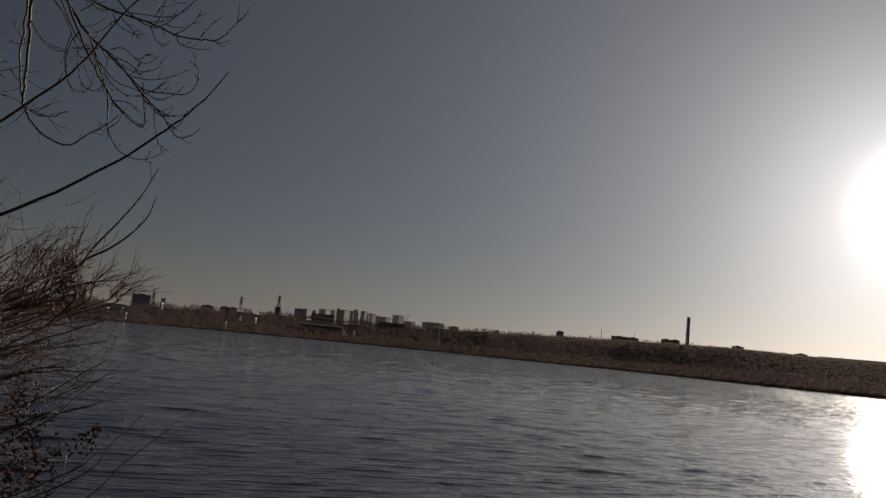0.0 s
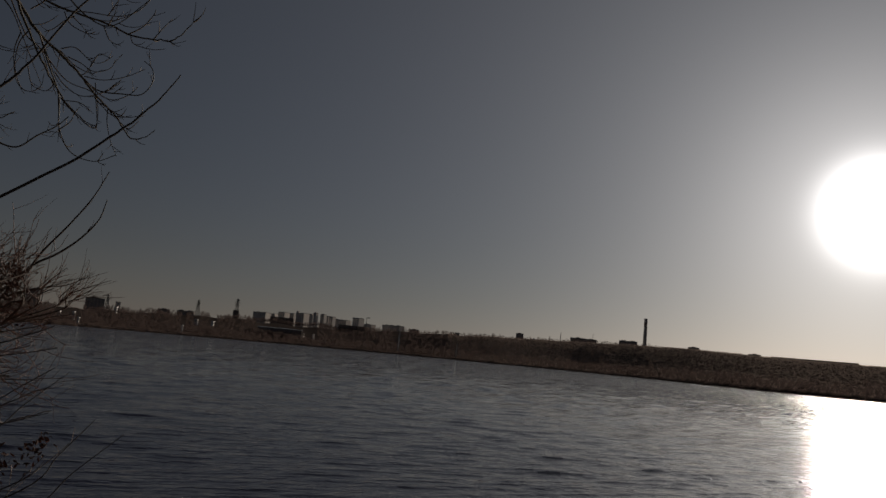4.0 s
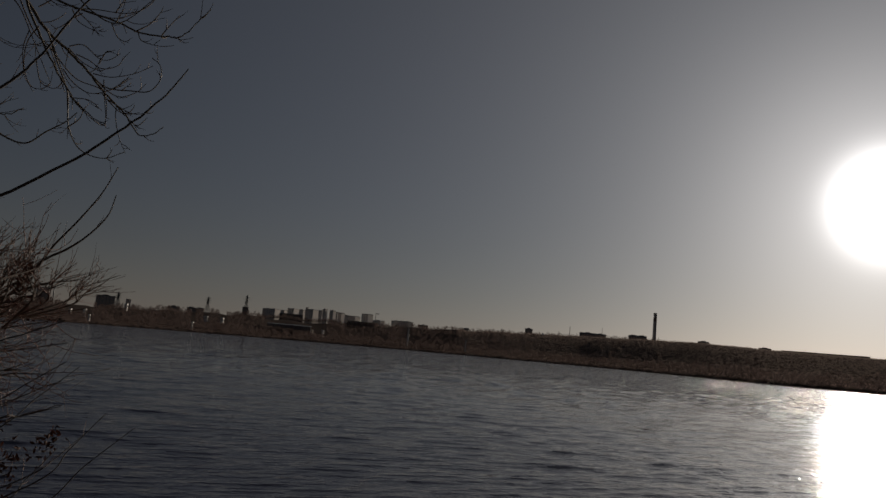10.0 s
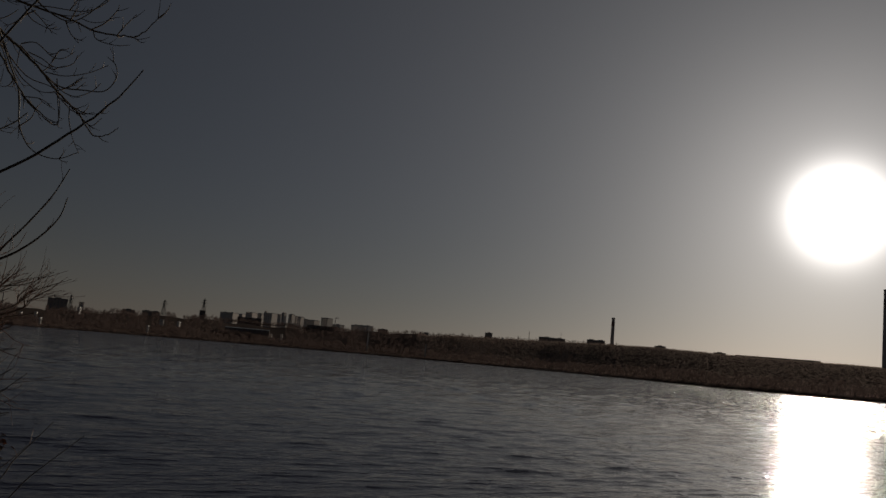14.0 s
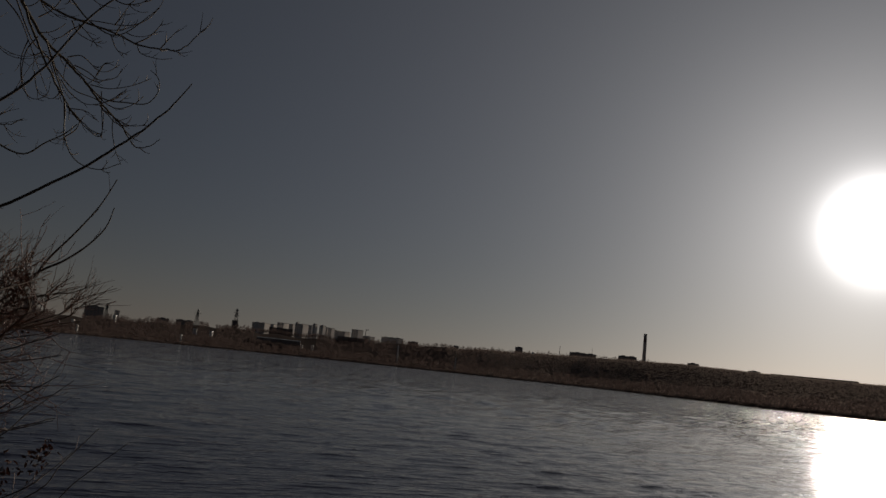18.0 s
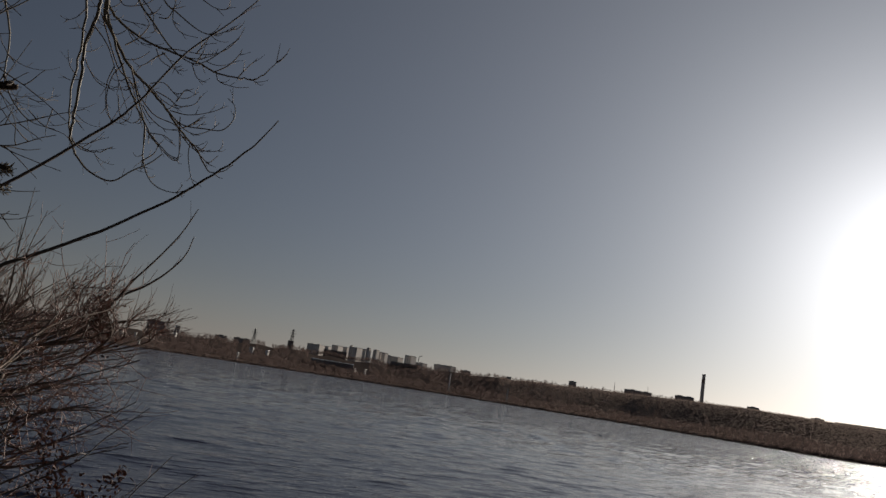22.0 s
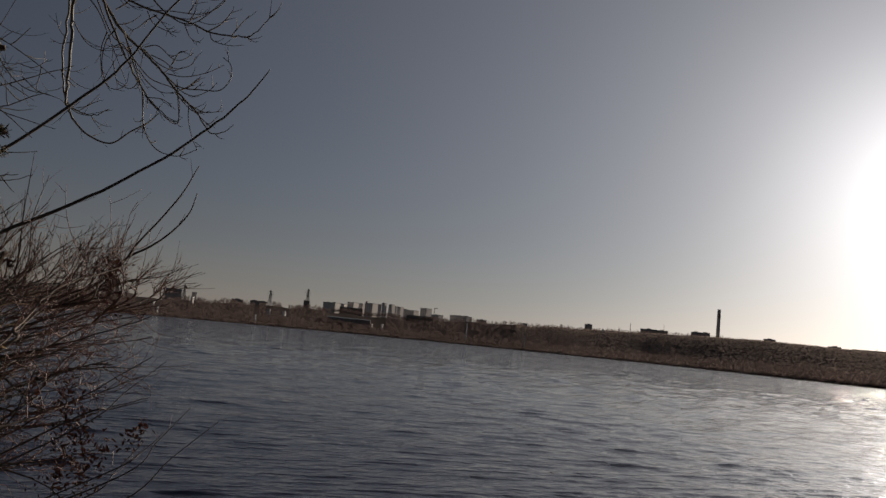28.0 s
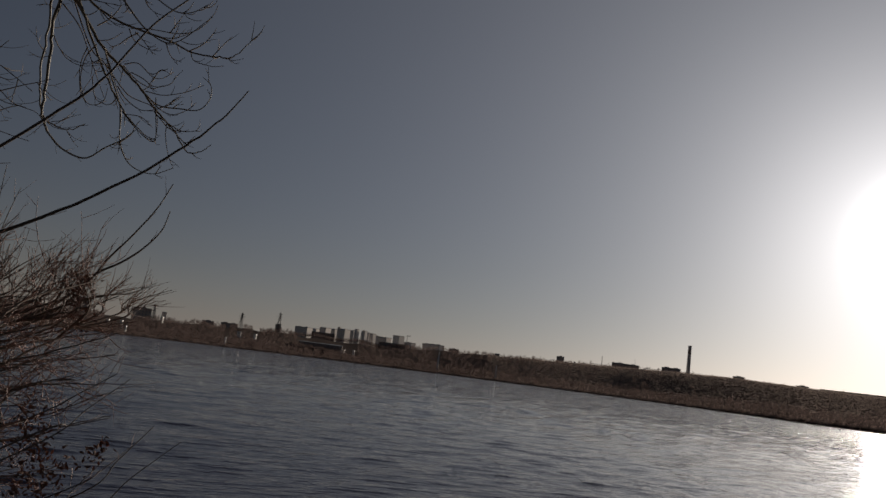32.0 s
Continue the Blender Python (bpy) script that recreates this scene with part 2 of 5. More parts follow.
WATER = water_material()
SOIL = mat("river_bank_soil", (0.11, 0.088, 0.076), (0.08, 0.064, 0.056), 0.95, 2.0, 0.6, dist=0.05)
WOODS = island_tint(mat("bare_winter_woods", (0.066, 0.046, 0.043), (0.048, 0.035, 0.033), 0.95, 0.6, 0.0), 0.88, 1.12)
SCRUB = island_tint(mat("dry_shore_scrub", (0.066, 0.049, 0.043), (0.048, 0.037, 0.032), 0.95, 0.6, 0.0), 0.88, 1.12)
# pale concrete, its tone lifted further for the haze over the blocks
PALE_WALL = mat("haze_paled_concrete_panels", (0.82, 0.75, 0.68), (0.72, 0.65, 0.58), 0.85, 0.5, 0.1, per_object=0.12)
GREY_WALL = mat("grey_brickwork", (0.42, 0.36, 0.32), (0.3, 0.26, 0.23), 0.9, 0.6, 0.1, per_object=0.15)
DARK_WALL = mat("dark_sheet_cladding", (0.21, 0.165, 0.145), (0.15, 0.12, 0.105), 0.8, 0.4, 0.1, per_object=0.15)
GLAZED_WALL = mat("cream_white_cladding", (0.46, 0.41, 0.32), (0.38, 0.34, 0.27), 0.5, 0.7, 0.0)
WHITE_WALL = mat("whitewashed_wall", (0.82, 0.78, 0.72), (0.7, 0.66, 0.6), 0.85, 0.7, 0.1)
ROOF = mat("bitumen_roof", (0.10, 0.10, 0.10), (0.07, 0.07, 0.07), 0.9, 0.5, 0.2)
ROOF_PALE = mat("galvanised_roof_sheet", (0.80, 0.80, 0.80), (0.7, 0.7, 0.7), 0.35, 0.5, 0.05, metal=0.85)
# panes lightened to lose contrast with the walls, as haze would do
GLASS = mat("haze_paled_window_glass", (0.28, 0.28, 0.28), (0.18, 0.18, 0.19), 0.08, 1.0, 0.0)
DARK_GLASS = mat("dark_window_glass", (0.05, 0.06, 0.07), (0.03, 0.035, 0.04), 0.08, 1.0, 0.0)
CURTAIN = mat("bright_window", (0.55, 0.5, 0.42), (0.4, 0.36, 0.3), 0.3, 1.0, 0.0)
STEEL = mat("galvanised_steel", (0.20, 0.20, 0.20), (0.13, 0.13, 0.13), 0.6, 3.0, 0.1, metal=0.4)
CHIMNEY = mat("chimney_concrete", (0.68, 0.62, 0.57), (0.54, 0.49, 0.45), 0.9, 0.25, 0.2)
CHIMNEY_BAND = mat("faded_red_band", (0.40, 0.27, 0.23), (0.3, 0.21, 0.18), 0.9, 0.4, 0.1)
# straw tone paled further to stand in for haze over the right bank
GRASS = island_tint(mat("dry_grass_paled_for_haze", (0.44, 0.355, 0.305), (0.36, 0.285, 0.24), 0.95, 0.05, 0.0), 0.92, 1.08)
BARK = mat("willow_bark", (0.078, 0.062, 0.038), (0.145, 0.114, 0.068), 0.6, 26.0, 0.6, dist=0.004, stretch=(1, 1, 0.3))
TWIG = mat("willow_twig", (0.095, 0.064, 0.04), (0.16, 0.112, 0.067), 0.7, 30.0, 0.3, dist=0.002)
RED_TWIG = mat("reddish_shrub_twig", (0.135, 0.064, 0.047), (0.22, 0.118, 0.083), 0.6, 30.0, 0.3, dist=0.002, per_object=0.25)
DARK_BARK = mat("dark_shrub_bark", (0.075, 0.052, 0.038), (0.145, 0.10, 0.07), 0.75, 30.0, 0.6, dist=0.004, per_object=0.2)
GREY_TWIG = mat("grey_brown_shrub_stem", (0.045, 0.034, 0.027), (0.088, 0.066, 0.05), 0.75, 30.0, 0.4, dist=0.002, per_object=0.2)
PALE_BARK = mat("sunlit_olive_bark", (0.085, 0.068, 0.045), (0.16, 0.128, 0.08), 0.7, 30.0, 0.5, dist=0.003)
PALE_STEM = mat("bleached_dead_stem", (0.62, 0.56, 0.48), (0.45, 0.39, 0.32), 0.45, 30.0, 0.3, dist=0.002)
SPIKE = mat("dry_seed_spike", (0.13, 0.098, 0.075), (0.22, 0.165, 0.12), 0.7, 120.0, 0.8, dist=0.003, per_object=0.4)
RUST_LEAF = mat("rust_coloured_dry_leaf", (0.17, 0.066, 0.033), (0.11, 0.042, 0.024), 0.7, 40.0, 0.3, dist=0.002, per_object=0.3)
PALE_LEAF = mat("pale_dry_leaf", (0.62, 0.48, 0.30), (0.5, 0.36, 0.2), 0.6, 40.0, 0.3, dist=0.002)
BROWN_LEAF = mat("brown_dry_leaf", (0.17, 0.092, 0.068), (0.10, 0.058, 0.045), 0.8, 40.0, 0.3, dist=0.002, per_object=0.3)


# ---- mesh helpers ----
def raw_mesh(name, verts, faces, material, smooth=False):
    """A mesh from numpy arrays of corners and of three- or four-sided faces."""
    verts, faces = np.asarray(verts, "f"), np.asarray(faces, "i")
    me = bpy.data.meshes.new(name)
    n = faces.shape[1]
    me.vertices.add(len(verts))
    me.vertices.foreach_set("co", verts.ravel())
    me.loops.add(faces.size)
    me.loops.foreach_set("vertex_index", faces.ravel())
    me.polygons.add(len(faces))
    me.polygons.foreach_set("loop_start", np.arange(0, faces.size, n, dtype="i"))
    me.polygons.foreach_set("use_smooth", np.full(len(faces), smooth))
    me.update(calc_edges=True)
    me.validate()
    me.materials.append(material)
    return me


def part(name, me, parent=None, label="", m=None):
    """Links a mesh as one object, under a thing or a part if one is given."""
    ob = new(name, me)
    if parent:
        ob.parent = parent
    if m is not None:
        ob.matrix_basis = m
    return tagged(ob, label)


def empty(name, m, label, category, group="", kind=""):
    ob = new(name)
    ob.matrix_basis = m
    return tagged(ob, label, category, group, kind)


def box_mesh(name, w, d, h, material, bevel=0.0, z0=0.0):
    bm = bmesh.new()
    bmesh.ops.create_cube(bm, size=1, matrix=Matrix.Translation((0, 0, z0 + h / 2)) @ Matrix.Diagonal((w, d, h, 1)))
    if bevel:
        bmesh.ops.bevel(bm, geom=bm.edges[:], offset=bevel, segments=1, affect="EDGES")
    me = bpy.data.meshes.new(name)
    bm.to_mesh(me)
    bm.free()
    me.materials.append(material)
    return me


def smooth_line(points, steps=6):
    """A Catmull-Rom curve through the points."""
    p = np.asarray(points, float)
    p = np.vstack([2 * p[0] - p[1], p, 2 * p[-1] - p[-2]])
    out = []
    for i in range(1, len(p) - 2):
        for k in range(steps):
            t = k / steps
            out.append(0.5 * (2 * p[i] + (p[i + 1] - p[i - 1]) * t + (2 * p[i - 1] - 5 * p[i] + 4 * p[i + 1] - p[i + 2]) * t * t
                              + (3 * p[i] - p[i - 1] - 3 * p[i + 1] + p[i + 2]) * t ** 3))
    out.append(p[-2])
    return np.array(out)


class Tubes:
    """Gathers tapered tubes along lines into one mesh."""

    def __init__(self):
        self.v, self.f, self.n = [], [], 0

    def add(self, line, r0, r1, sides=4):
        line = np.asarray(line, float)
        m = len(line)
        tan = np.gradient(line, axis=0)
        tan /= np.linalg.norm(tan, axis=1)[:, None] + 1e-12
        ref = np.array((0.31, 0.53, 0.79)) if abs(tan[0] @ np.array((0.31, 0.53, 0.79))) < 0.9 else np.array((1.0, 0, 0))
        a = np.cross(tan, ref)
        a /= np.linalg.norm(a, axis=1)[:, None] + 1e-12
        b = np.cross(tan, a)
        ang = np.arange(sides) * 2 * np.pi / sides
        rad = np.linspace(r0, r1, m)[:, None, None]
        ring = line[:, None] + rad * (np.cos(ang)[None, :, None] * a[:, None] + np.sin(ang)[None, :, None] * b[:, None])
        self.v.append(ring.reshape(-1, 3))
        i, j = np.meshgrid(np.arange(m - 1), np.arange(sides), indexing="ij")
        q = self.n + np.stack([i * sides + j, i * sides + (j + 1) % sides, (i + 1) * sides + (j + 1) % sides, (i + 1) * sides + j], -1)
        self.f.append(q.reshape(-1, 4))
        self.n += m * sides

    def mesh(self, name, material):
        return raw_mesh(name, np.vstack(self.v), np.vstack(self.f), material, True)


RNG = np.random.default_rng(7)


def backlit(m, color, share, open_share=0.0):
    """Lets thin twigs and dry blades pass some of the light that falls on them from behind; open_share: the gaps in a
    spray of twigs too fine to build, which also pale it as haze would.
    """
    nt = m.node_tree
    b = nt.nodes["Principled BSDF"]
    t = nt.nodes.new("ShaderNodeBsdfTranslucent")
    t.inputs["Color"].default_value = (*color, 1)
    mix = nt.nodes.new("ShaderNodeMixShader")
    mix.inputs[0].default_value = share
    nt.links.new(b.outputs[0], mix.inputs[1])
    nt.links.new(t.outputs[0], mix.inputs[2])
    last = mix.outputs[0]
    if open_share:
        gap = nt.nodes.new("ShaderNodeBsdfTransparent")
        sieve = nt.nodes.new("ShaderNodeMixShader")
        sieve.inputs[0].default_value = open_share
        nt.links.new(last, sieve.inputs[1])
        nt.links.new(gap.outputs[0], sieve.inputs[2])
        last = sieve.outputs[0]
    nt.links.new(last, nt.nodes["Material Output"].inputs["Surface"])


backlit(PALE_STEM, (0.7, 0.58, 0.42), 0.5)
backlit(PALE_LEAF, (0.8, 0.62, 0.38), 0.5)
backlit(RUST_LEAF, (0.34, 0.11, 0.04), 0.35)
backlit(SPIKE, (0.16, 0.12, 0.085), 0.3)
# far bank plants: passed light and gaps also lift them in place of haze
backlit(WOODS, (0.15, 0.11, 0.10), 0.5, 0.4)
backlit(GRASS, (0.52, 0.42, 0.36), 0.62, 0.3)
backlit(SCRUB, (0.16, 0.118, 0.106), 0.5, 0.35)
# dry stems and blades shine where they are seen towards a low sun
for m, shine, rough in ((SOIL, 0.0, 0.9), (WOODS, 0.25, 0.75), (SCRUB, 0.25, 0.75), (GRASS, 0.0, 0.9)):
    b = m.node_tree.nodes["Principled BSDF"]
    b.inputs["Specular IOR Level"].default_value, b.inputs["Roughness"].default_value = shine, rough


def polar(az, d, z=0.0):
    """A place az degrees to the right of straight ahead, d metres off."""
    return Vector((math.sin(radians(az)) * d, math.cos(radians(az)) * d, z))


# ---- ground and water ----
SHORE_AZ = np.array((-180, -100, -60, -46, -36, -21, -10, 0, 12, 24, 37, 60, 100, 180.0))
SHORE_D = np.array((300, 240, 215, 230, 270, 640, 860, 960, 850, 540, 480, 470, 500, 300.0))
RIDGE_AZ = np.array((-180, -60, -40, -36, -30, -21, -16, -11.2, -10, -5, -2.8, 0, 8, 16, 20, 25, 31, 37, 60, 180.0))
RIDGE_EL = np.array((1.0, 0.8, 0.40, 0.25, 0.70, 0.84, 1.08, 1.25, 1.12, 1.12, 1.32, 1.42, 1.68, 1.92, 1.97, 1.83, 1.79, 1.73, 1.4, 1.0))


def shore(az):
    return np.interp(az, SHORE_AZ, SHORE_D)


def near_edge(az):
    """How far the near bank's edge is from where the camera stands."""
    return np.interp(az, (-180, -120, -70, -56, -49, -42, -30, -15, 0, 15, 30, 45, 60, 72, 90, 120, 180), (40, 40, 24, 15, 8, 3.2, 2.65, 2.4, 2.3, 2.4, 2.65, 3.25, 4.6, 7.4, 20, 40, 40))


def ground_height(az, r):
    """Near bank, river bed, far bank and the rising country behind it."""
    az, r = np.asarray(az, float), np.asarray(r, float)
    e, s = near_edge(az), shore(az)
    dr = s + 430
    top = EYE_Z + dr * np.tan(np.radians(np.interp(az, RIDGE_AZ, RIDGE_EL)))
    x, y = np.sin(np.radians(az)) * r, np.cos(np.radians(az)) * r
    wob = 0.05 * np.sin(x * 1.9 + 0.7 * y) + 0.04 * np.sin(y * 2.6 - 0.9 * x + 1.0) + 0.02 * np.sin(5.1 * x + 3.7 * y)
    near = 1.45 + wob * 0.6
    slope = np.clip((r - e) / 2.2, 0, 1)
    bed = -1.6
    z = np.where(r < e + 2.2, near + (bed - near) * slope * slope * (3 - 2 * slope), bed)
    k = np.clip((r - s + 8) / 16, 0, 1)
    t = np.clip((r - s) / 430, 0, 1)
    t = t * t * (3 - 2 * t)
    far = bed + (1.0 - bed) * k + (top - 1.0) * t + np.where(r > s + 430, (r - s - 430) * 0.004, 0)
    far = far + np.where(r > s + 20, np.interp(az, (2, 9), (1.6, 0.15)) * np.sin(az * 2.1 + r * 0.011) * t, 0)
    return np.where(r > s - 8, far, z)


def ground_at(p):
    return float(ground_height(math.degrees(math.atan2(p[0], p[1])), math.hypot(p[0], p[1])))


def polar_sheet(azimuths, radii, height):
    n_az = len(azimuths)
    az, r = np.meshgrid(azimuths, radii, indexing="ij")
    z = height(az, r)
    a = np.radians(az)
    v = np.stack([np.sin(a) * r, np.cos(a) * r, z], -1).reshape(-1, 3)
    i, j = np.meshgrid(np.arange(n_az - 1), np.arange(len(radii) - 1), indexing="ij")
    k = len(radii)
    f = np.stack([i * k + j, i * k + j + 1, (i + 1) * k + j + 1, (i + 1) * k + j], -1).reshape(-1, 4)
    return v, f[:, ::-1]


radii = np.unique(np.concatenate([np.linspace(0.02, 24, 70), np.geomspace(24, 4700, 150)]))
v, f = polar_sheet(np.linspace(-180, 180, 361), radii, ground_height)
tagged(new("ground", raw_mesh("ground", v, f, SOIL, True)), "brown river banks and low hills of bare winter earth", "ground", kind="structure")

WAVES = []
for n in range(40):
    lam = 0.24 * 1.06 ** n
    turn = radians(27) + RNG.normal(0, 0.13)
    WAVES.append((lam, -math.sin(turn) * 2 * math.pi / lam, math.cos(turn) * 2 * math.pi / lam, RNG.uniform(0, 6.28), 0.0054 * lam ** 0.5 * math.exp(-math.log(lam / 0.5) ** 2 / 0.8)))
FAR_WAVES = []
for n in range(14):
    lam = 1.4 * 1.085 ** n
    turn = radians(24) + RNG.normal(0, 0.3)
    FAR_WAVES.append((lam, -math.sin(turn) * 2 * math.pi / lam, math.cos(turn) * 2 * math.pi / lam, RNG.uniform(0, 6.28), 0.0032 * lam ** 0.5))


def wave_height(az, r):
    """Short-crested wind waves with pointed crests, in groups; the short ones fade out where the sheet is too coarse for them."""
    a = np.radians(az)
    x, y = np.sin(a) * r, np.cos(a) * r
    step = r * 0.0033
    z = np.zeros_like(r)
    open_water = np.clip((r - 14) / 45, 0, 1)
    for i, (lam, kx, ky, ph, amp) in enumerate(WAVES + FAR_WAVES):
        if i >= len(WAVES):
            amp = amp * open_water
        group = 0.6 + 0.4 * np.sin(x * 0.11 * (1 + i * 0.07) + y * 0.07 * (1.3 - i * 0.02) + ph * 3)
        z += amp * group * np.clip(lam / (3.2 * step) - 0.6, 0, 1) * np.sin(kx * x + ky * y + ph)
    sharp = 0.7 / 0.013
    return (np.exp(np.clip(z * sharp, -3, 1.6)) - 1.2) / sharp


azimuths = np.concatenate([np.linspace(-84, -47, 40), np.linspace(-46.8, 42.8, 400), np.linspace(43, 84, 40)])
radii = np.concatenate([np.linspace(2.0, 7.5, 30), np.geomspace(7.6, 1000, 1480)])
v, f = polar_sheet(azimuths, radii, wave_height)
tagged(new("water", raw_mesh("water", v, f, WATER, True)), "dark rippled river water glittering under a low sun", "water", kind="structure")


# ---- far shore: woods ----
def bare_tree(rng, twigs):
    """Triangles of one leafless tree, one metre high: a stem, limbs that fork upwards, and thin sprays of twigs."""
    tris = []

    def blade(p, q, w):
        side = np.cross(q - p, rng.normal(size=3))
        side *= w / (np.linalg.norm(side) + 1e-9)
        tris.append((p - side, p + side, q))

    top = np.array((rng.normal(0, 0.03), rng.normal(0, 0.03), 0.9))
    blade(np.zeros(3), top, 0.022)
    for _ in range(8):
        t = rng.uniform(0.22, 0.8)
        p = top * t
        a = rng.uniform(0, 6.28)
        reach = rng.uniform(0.16, 0.34) * (1.1 - t * 0.6)
        q = p + np.array((math.cos(a) * reach, math.sin(a) * reach, rng.uniform(0.1, 0.34)))
        blade(p, q, 0.012)
        for _ in range(twigs):
            s = p + (q - p) * rng.uniform(0.3, 1.0)
            e = s + np.array((rng.normal(0, 0.09), rng.normal(0, 0.09), rng.uniform(0.0, 0.16)))
            blade(s, e, rng.uniform(0.014, 0.034))
    return np.array(tris)


def shrub_clump(rng, blades):
    tris = []
    for _ in range(blades):
        p = np.array((rng.normal(0, 0.25), rng.normal(0, 0.25), rng.uniform(0, 0.3)))
        q = p + np.array((rng.normal(0, 0.28), rng.normal(0, 0.28), rng.uniform(0.25, 0.75)))
        side = np.cross(q - p, rng.normal(size=3))
        side *= rng.uniform(0.03, 0.09) / (np.linalg.norm(side) + 1e-9)
        tris.append((p - side, p + side, q))
    return np.array(tris)


def scatter(name, protos, places, material, label, category):
    """Many copies of a few plants, joined, each turned and sized by chance. Places: x, y, height."""
    out = []
    for x, y, h in places:
        t = protos[RNG.integers(len(protos))]
        a = RNG.uniform(0, 6.28)
        c, s = math.cos(a), math.sin(a)
        wide = h * RNG.uniform(0.85, 1.35)
        px = (t[..., 0] * c - t[..., 1] * s) * wide + x
        py = (t[..., 0] * s + t[..., 1] * c) * wide + y
        out.append(np.stack([px, py, t[..., 2] * h + ground_at((x, y)) - 0.2], -1))
    v = np.concatenate(out).reshape(-1, 3)
    return tagged(new(name, raw_mesh(name, v, np.arange(len(v)).reshape(-1, 3), material)), label, category, kind="stuff")


def place(az, d, h):
    p = polar(az, d)
    return p.x, p.y, h


# clearings: from azimuth, to azimuth, and the elevation above which no tree stands in front of what is built there
CLEARINGS = ((-13.6, -13.08, 0.78), (-14.65, -14.2, 0.78), (-7.4, -6.2, 0.52), (-10.5, -7.1, 0.86), (-10.9, -2.9, 1.42), (-0.6, -0.25, 0.62), (3.55, 3.9, 0.5), (-23.2, -21.8, 0.56), (-21.9, -21.55, 0.1), (-19.75, -19.4, 1.1), (-15.4, -15.1, 0.2), (8.95, 9.3, 1.3))


def open_view(az, d, h):
    p = polar(az, d)
    el = math.degrees(math.atan2(ground_at(p) + h - EYE_Z, d))
    return all(not (a <= az <= b and el > top) for a, b, top in CLEARINGS)


def strew(spots, az, d, h):
    if open_view(az, d, h):
        spots.append(place(az, d, h))


def grown(az):
    """The trees on the hillside downstream are low, so that its skyline is smooth."""
    return float(np.interp(az, (14, 19), (1.0, 0.5)))


tree_kinds = [bare_tree(RNG, 12) for _ in range(9)]
shrub_kinds = [shrub_clump(RNG, 22) for _ in range(6)]
spots = []
for az in np.arange(-58, 62, 0.14):
    s = float(shore(az))
    low = 1.0 if s > 560 else 0.85
    for off, lo, hi in ((12, 4, 8), (38, 5, 9), (75, 5, 9)):
        strew(spots, az + RNG.normal(0, 0.08), s + off + RNG.uniform(-9, 18), RNG.uniform(lo, hi) * low)
for _ in range(6400):
    az = RNG.uniform(-50, 50)
    if RNG.random() < np.interp(az, (2, 9, 17), (0.0, 0.82, 0.98)):
        continue
    strew(spots, az, float(shore(az)) + RNG.uniform(80, 400), RNG.uniform(4.5, 7.5) * grown(az))
for az in np.arange(-58, 62, 0.05):
    strew(spots, az, float(shore(az)) + RNG.uniform(385, 440), RNG.uniform(2.6, 4.6) * grown(az))
for az in np.arange(-10.6, -6.9, 0.05):
    strew(spots, az, 985 + RNG.uniform(0, 20), RNG.uniform(5.5, 9.0))
for az in np.arange(-11.0, -1.7, 0.035):
    spots.append(place(az + RNG.normal(0, 0.02), 1275 + RNG.uniform(0, 22), RNG.uniform(5.0, 9.0) if az < -4.6 else RNG.uniform(3.0, 6.0)))
scatter("far_woods", tree_kinds, spots, WOODS, "dark leafless winter woods along the far river bank", "trees")
spots = []
for az in np.arange(-58, 62, 0.05):
    s = float(shore(az))
    strew(spots, az, s + RNG.uniform(3, 16), RNG.uniform(2.2, 4.4))
    if RNG.random() < np.interp(az, (5, 14), (0.0, 0.8)):
        continue
    strew(spots, az, s + RNG.uniform(20, 200), RNG.uniform(2.5, 5))
    strew(spots, az, s + RNG.uniform(200, 440), RNG.uniform(2.5, 4.5) * grown(az))
scatter("shore_scrub", shrub_kinds, spots, SCRUB, "dense brown dry scrub along the far water's edge", "bushes")
# right-hand hillside only; the pale blades also stand in for haze there
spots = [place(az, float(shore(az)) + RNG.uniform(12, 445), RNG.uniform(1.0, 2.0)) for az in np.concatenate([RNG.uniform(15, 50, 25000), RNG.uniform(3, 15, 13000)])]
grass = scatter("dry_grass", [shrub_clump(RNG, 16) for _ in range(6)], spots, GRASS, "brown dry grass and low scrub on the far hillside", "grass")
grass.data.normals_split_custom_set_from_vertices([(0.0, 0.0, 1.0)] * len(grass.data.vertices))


# ---- far shore: buildings ----
def top_z(el, d):
    return EYE_Z + d * math.tan(radians(el))


window_mesh = box_mesh("window", 1.7, 0.24, 1.7, GLASS, z0=-0.85)
wide_window_mesh = box_mesh("window", 3.3, 0.24, 1.1, DARK_GLASS, z0=-0.55)
lit_window_mesh = box_mesh("window", 1.7, 0.24, 1.7, CURTAIN, z0=-0.85)


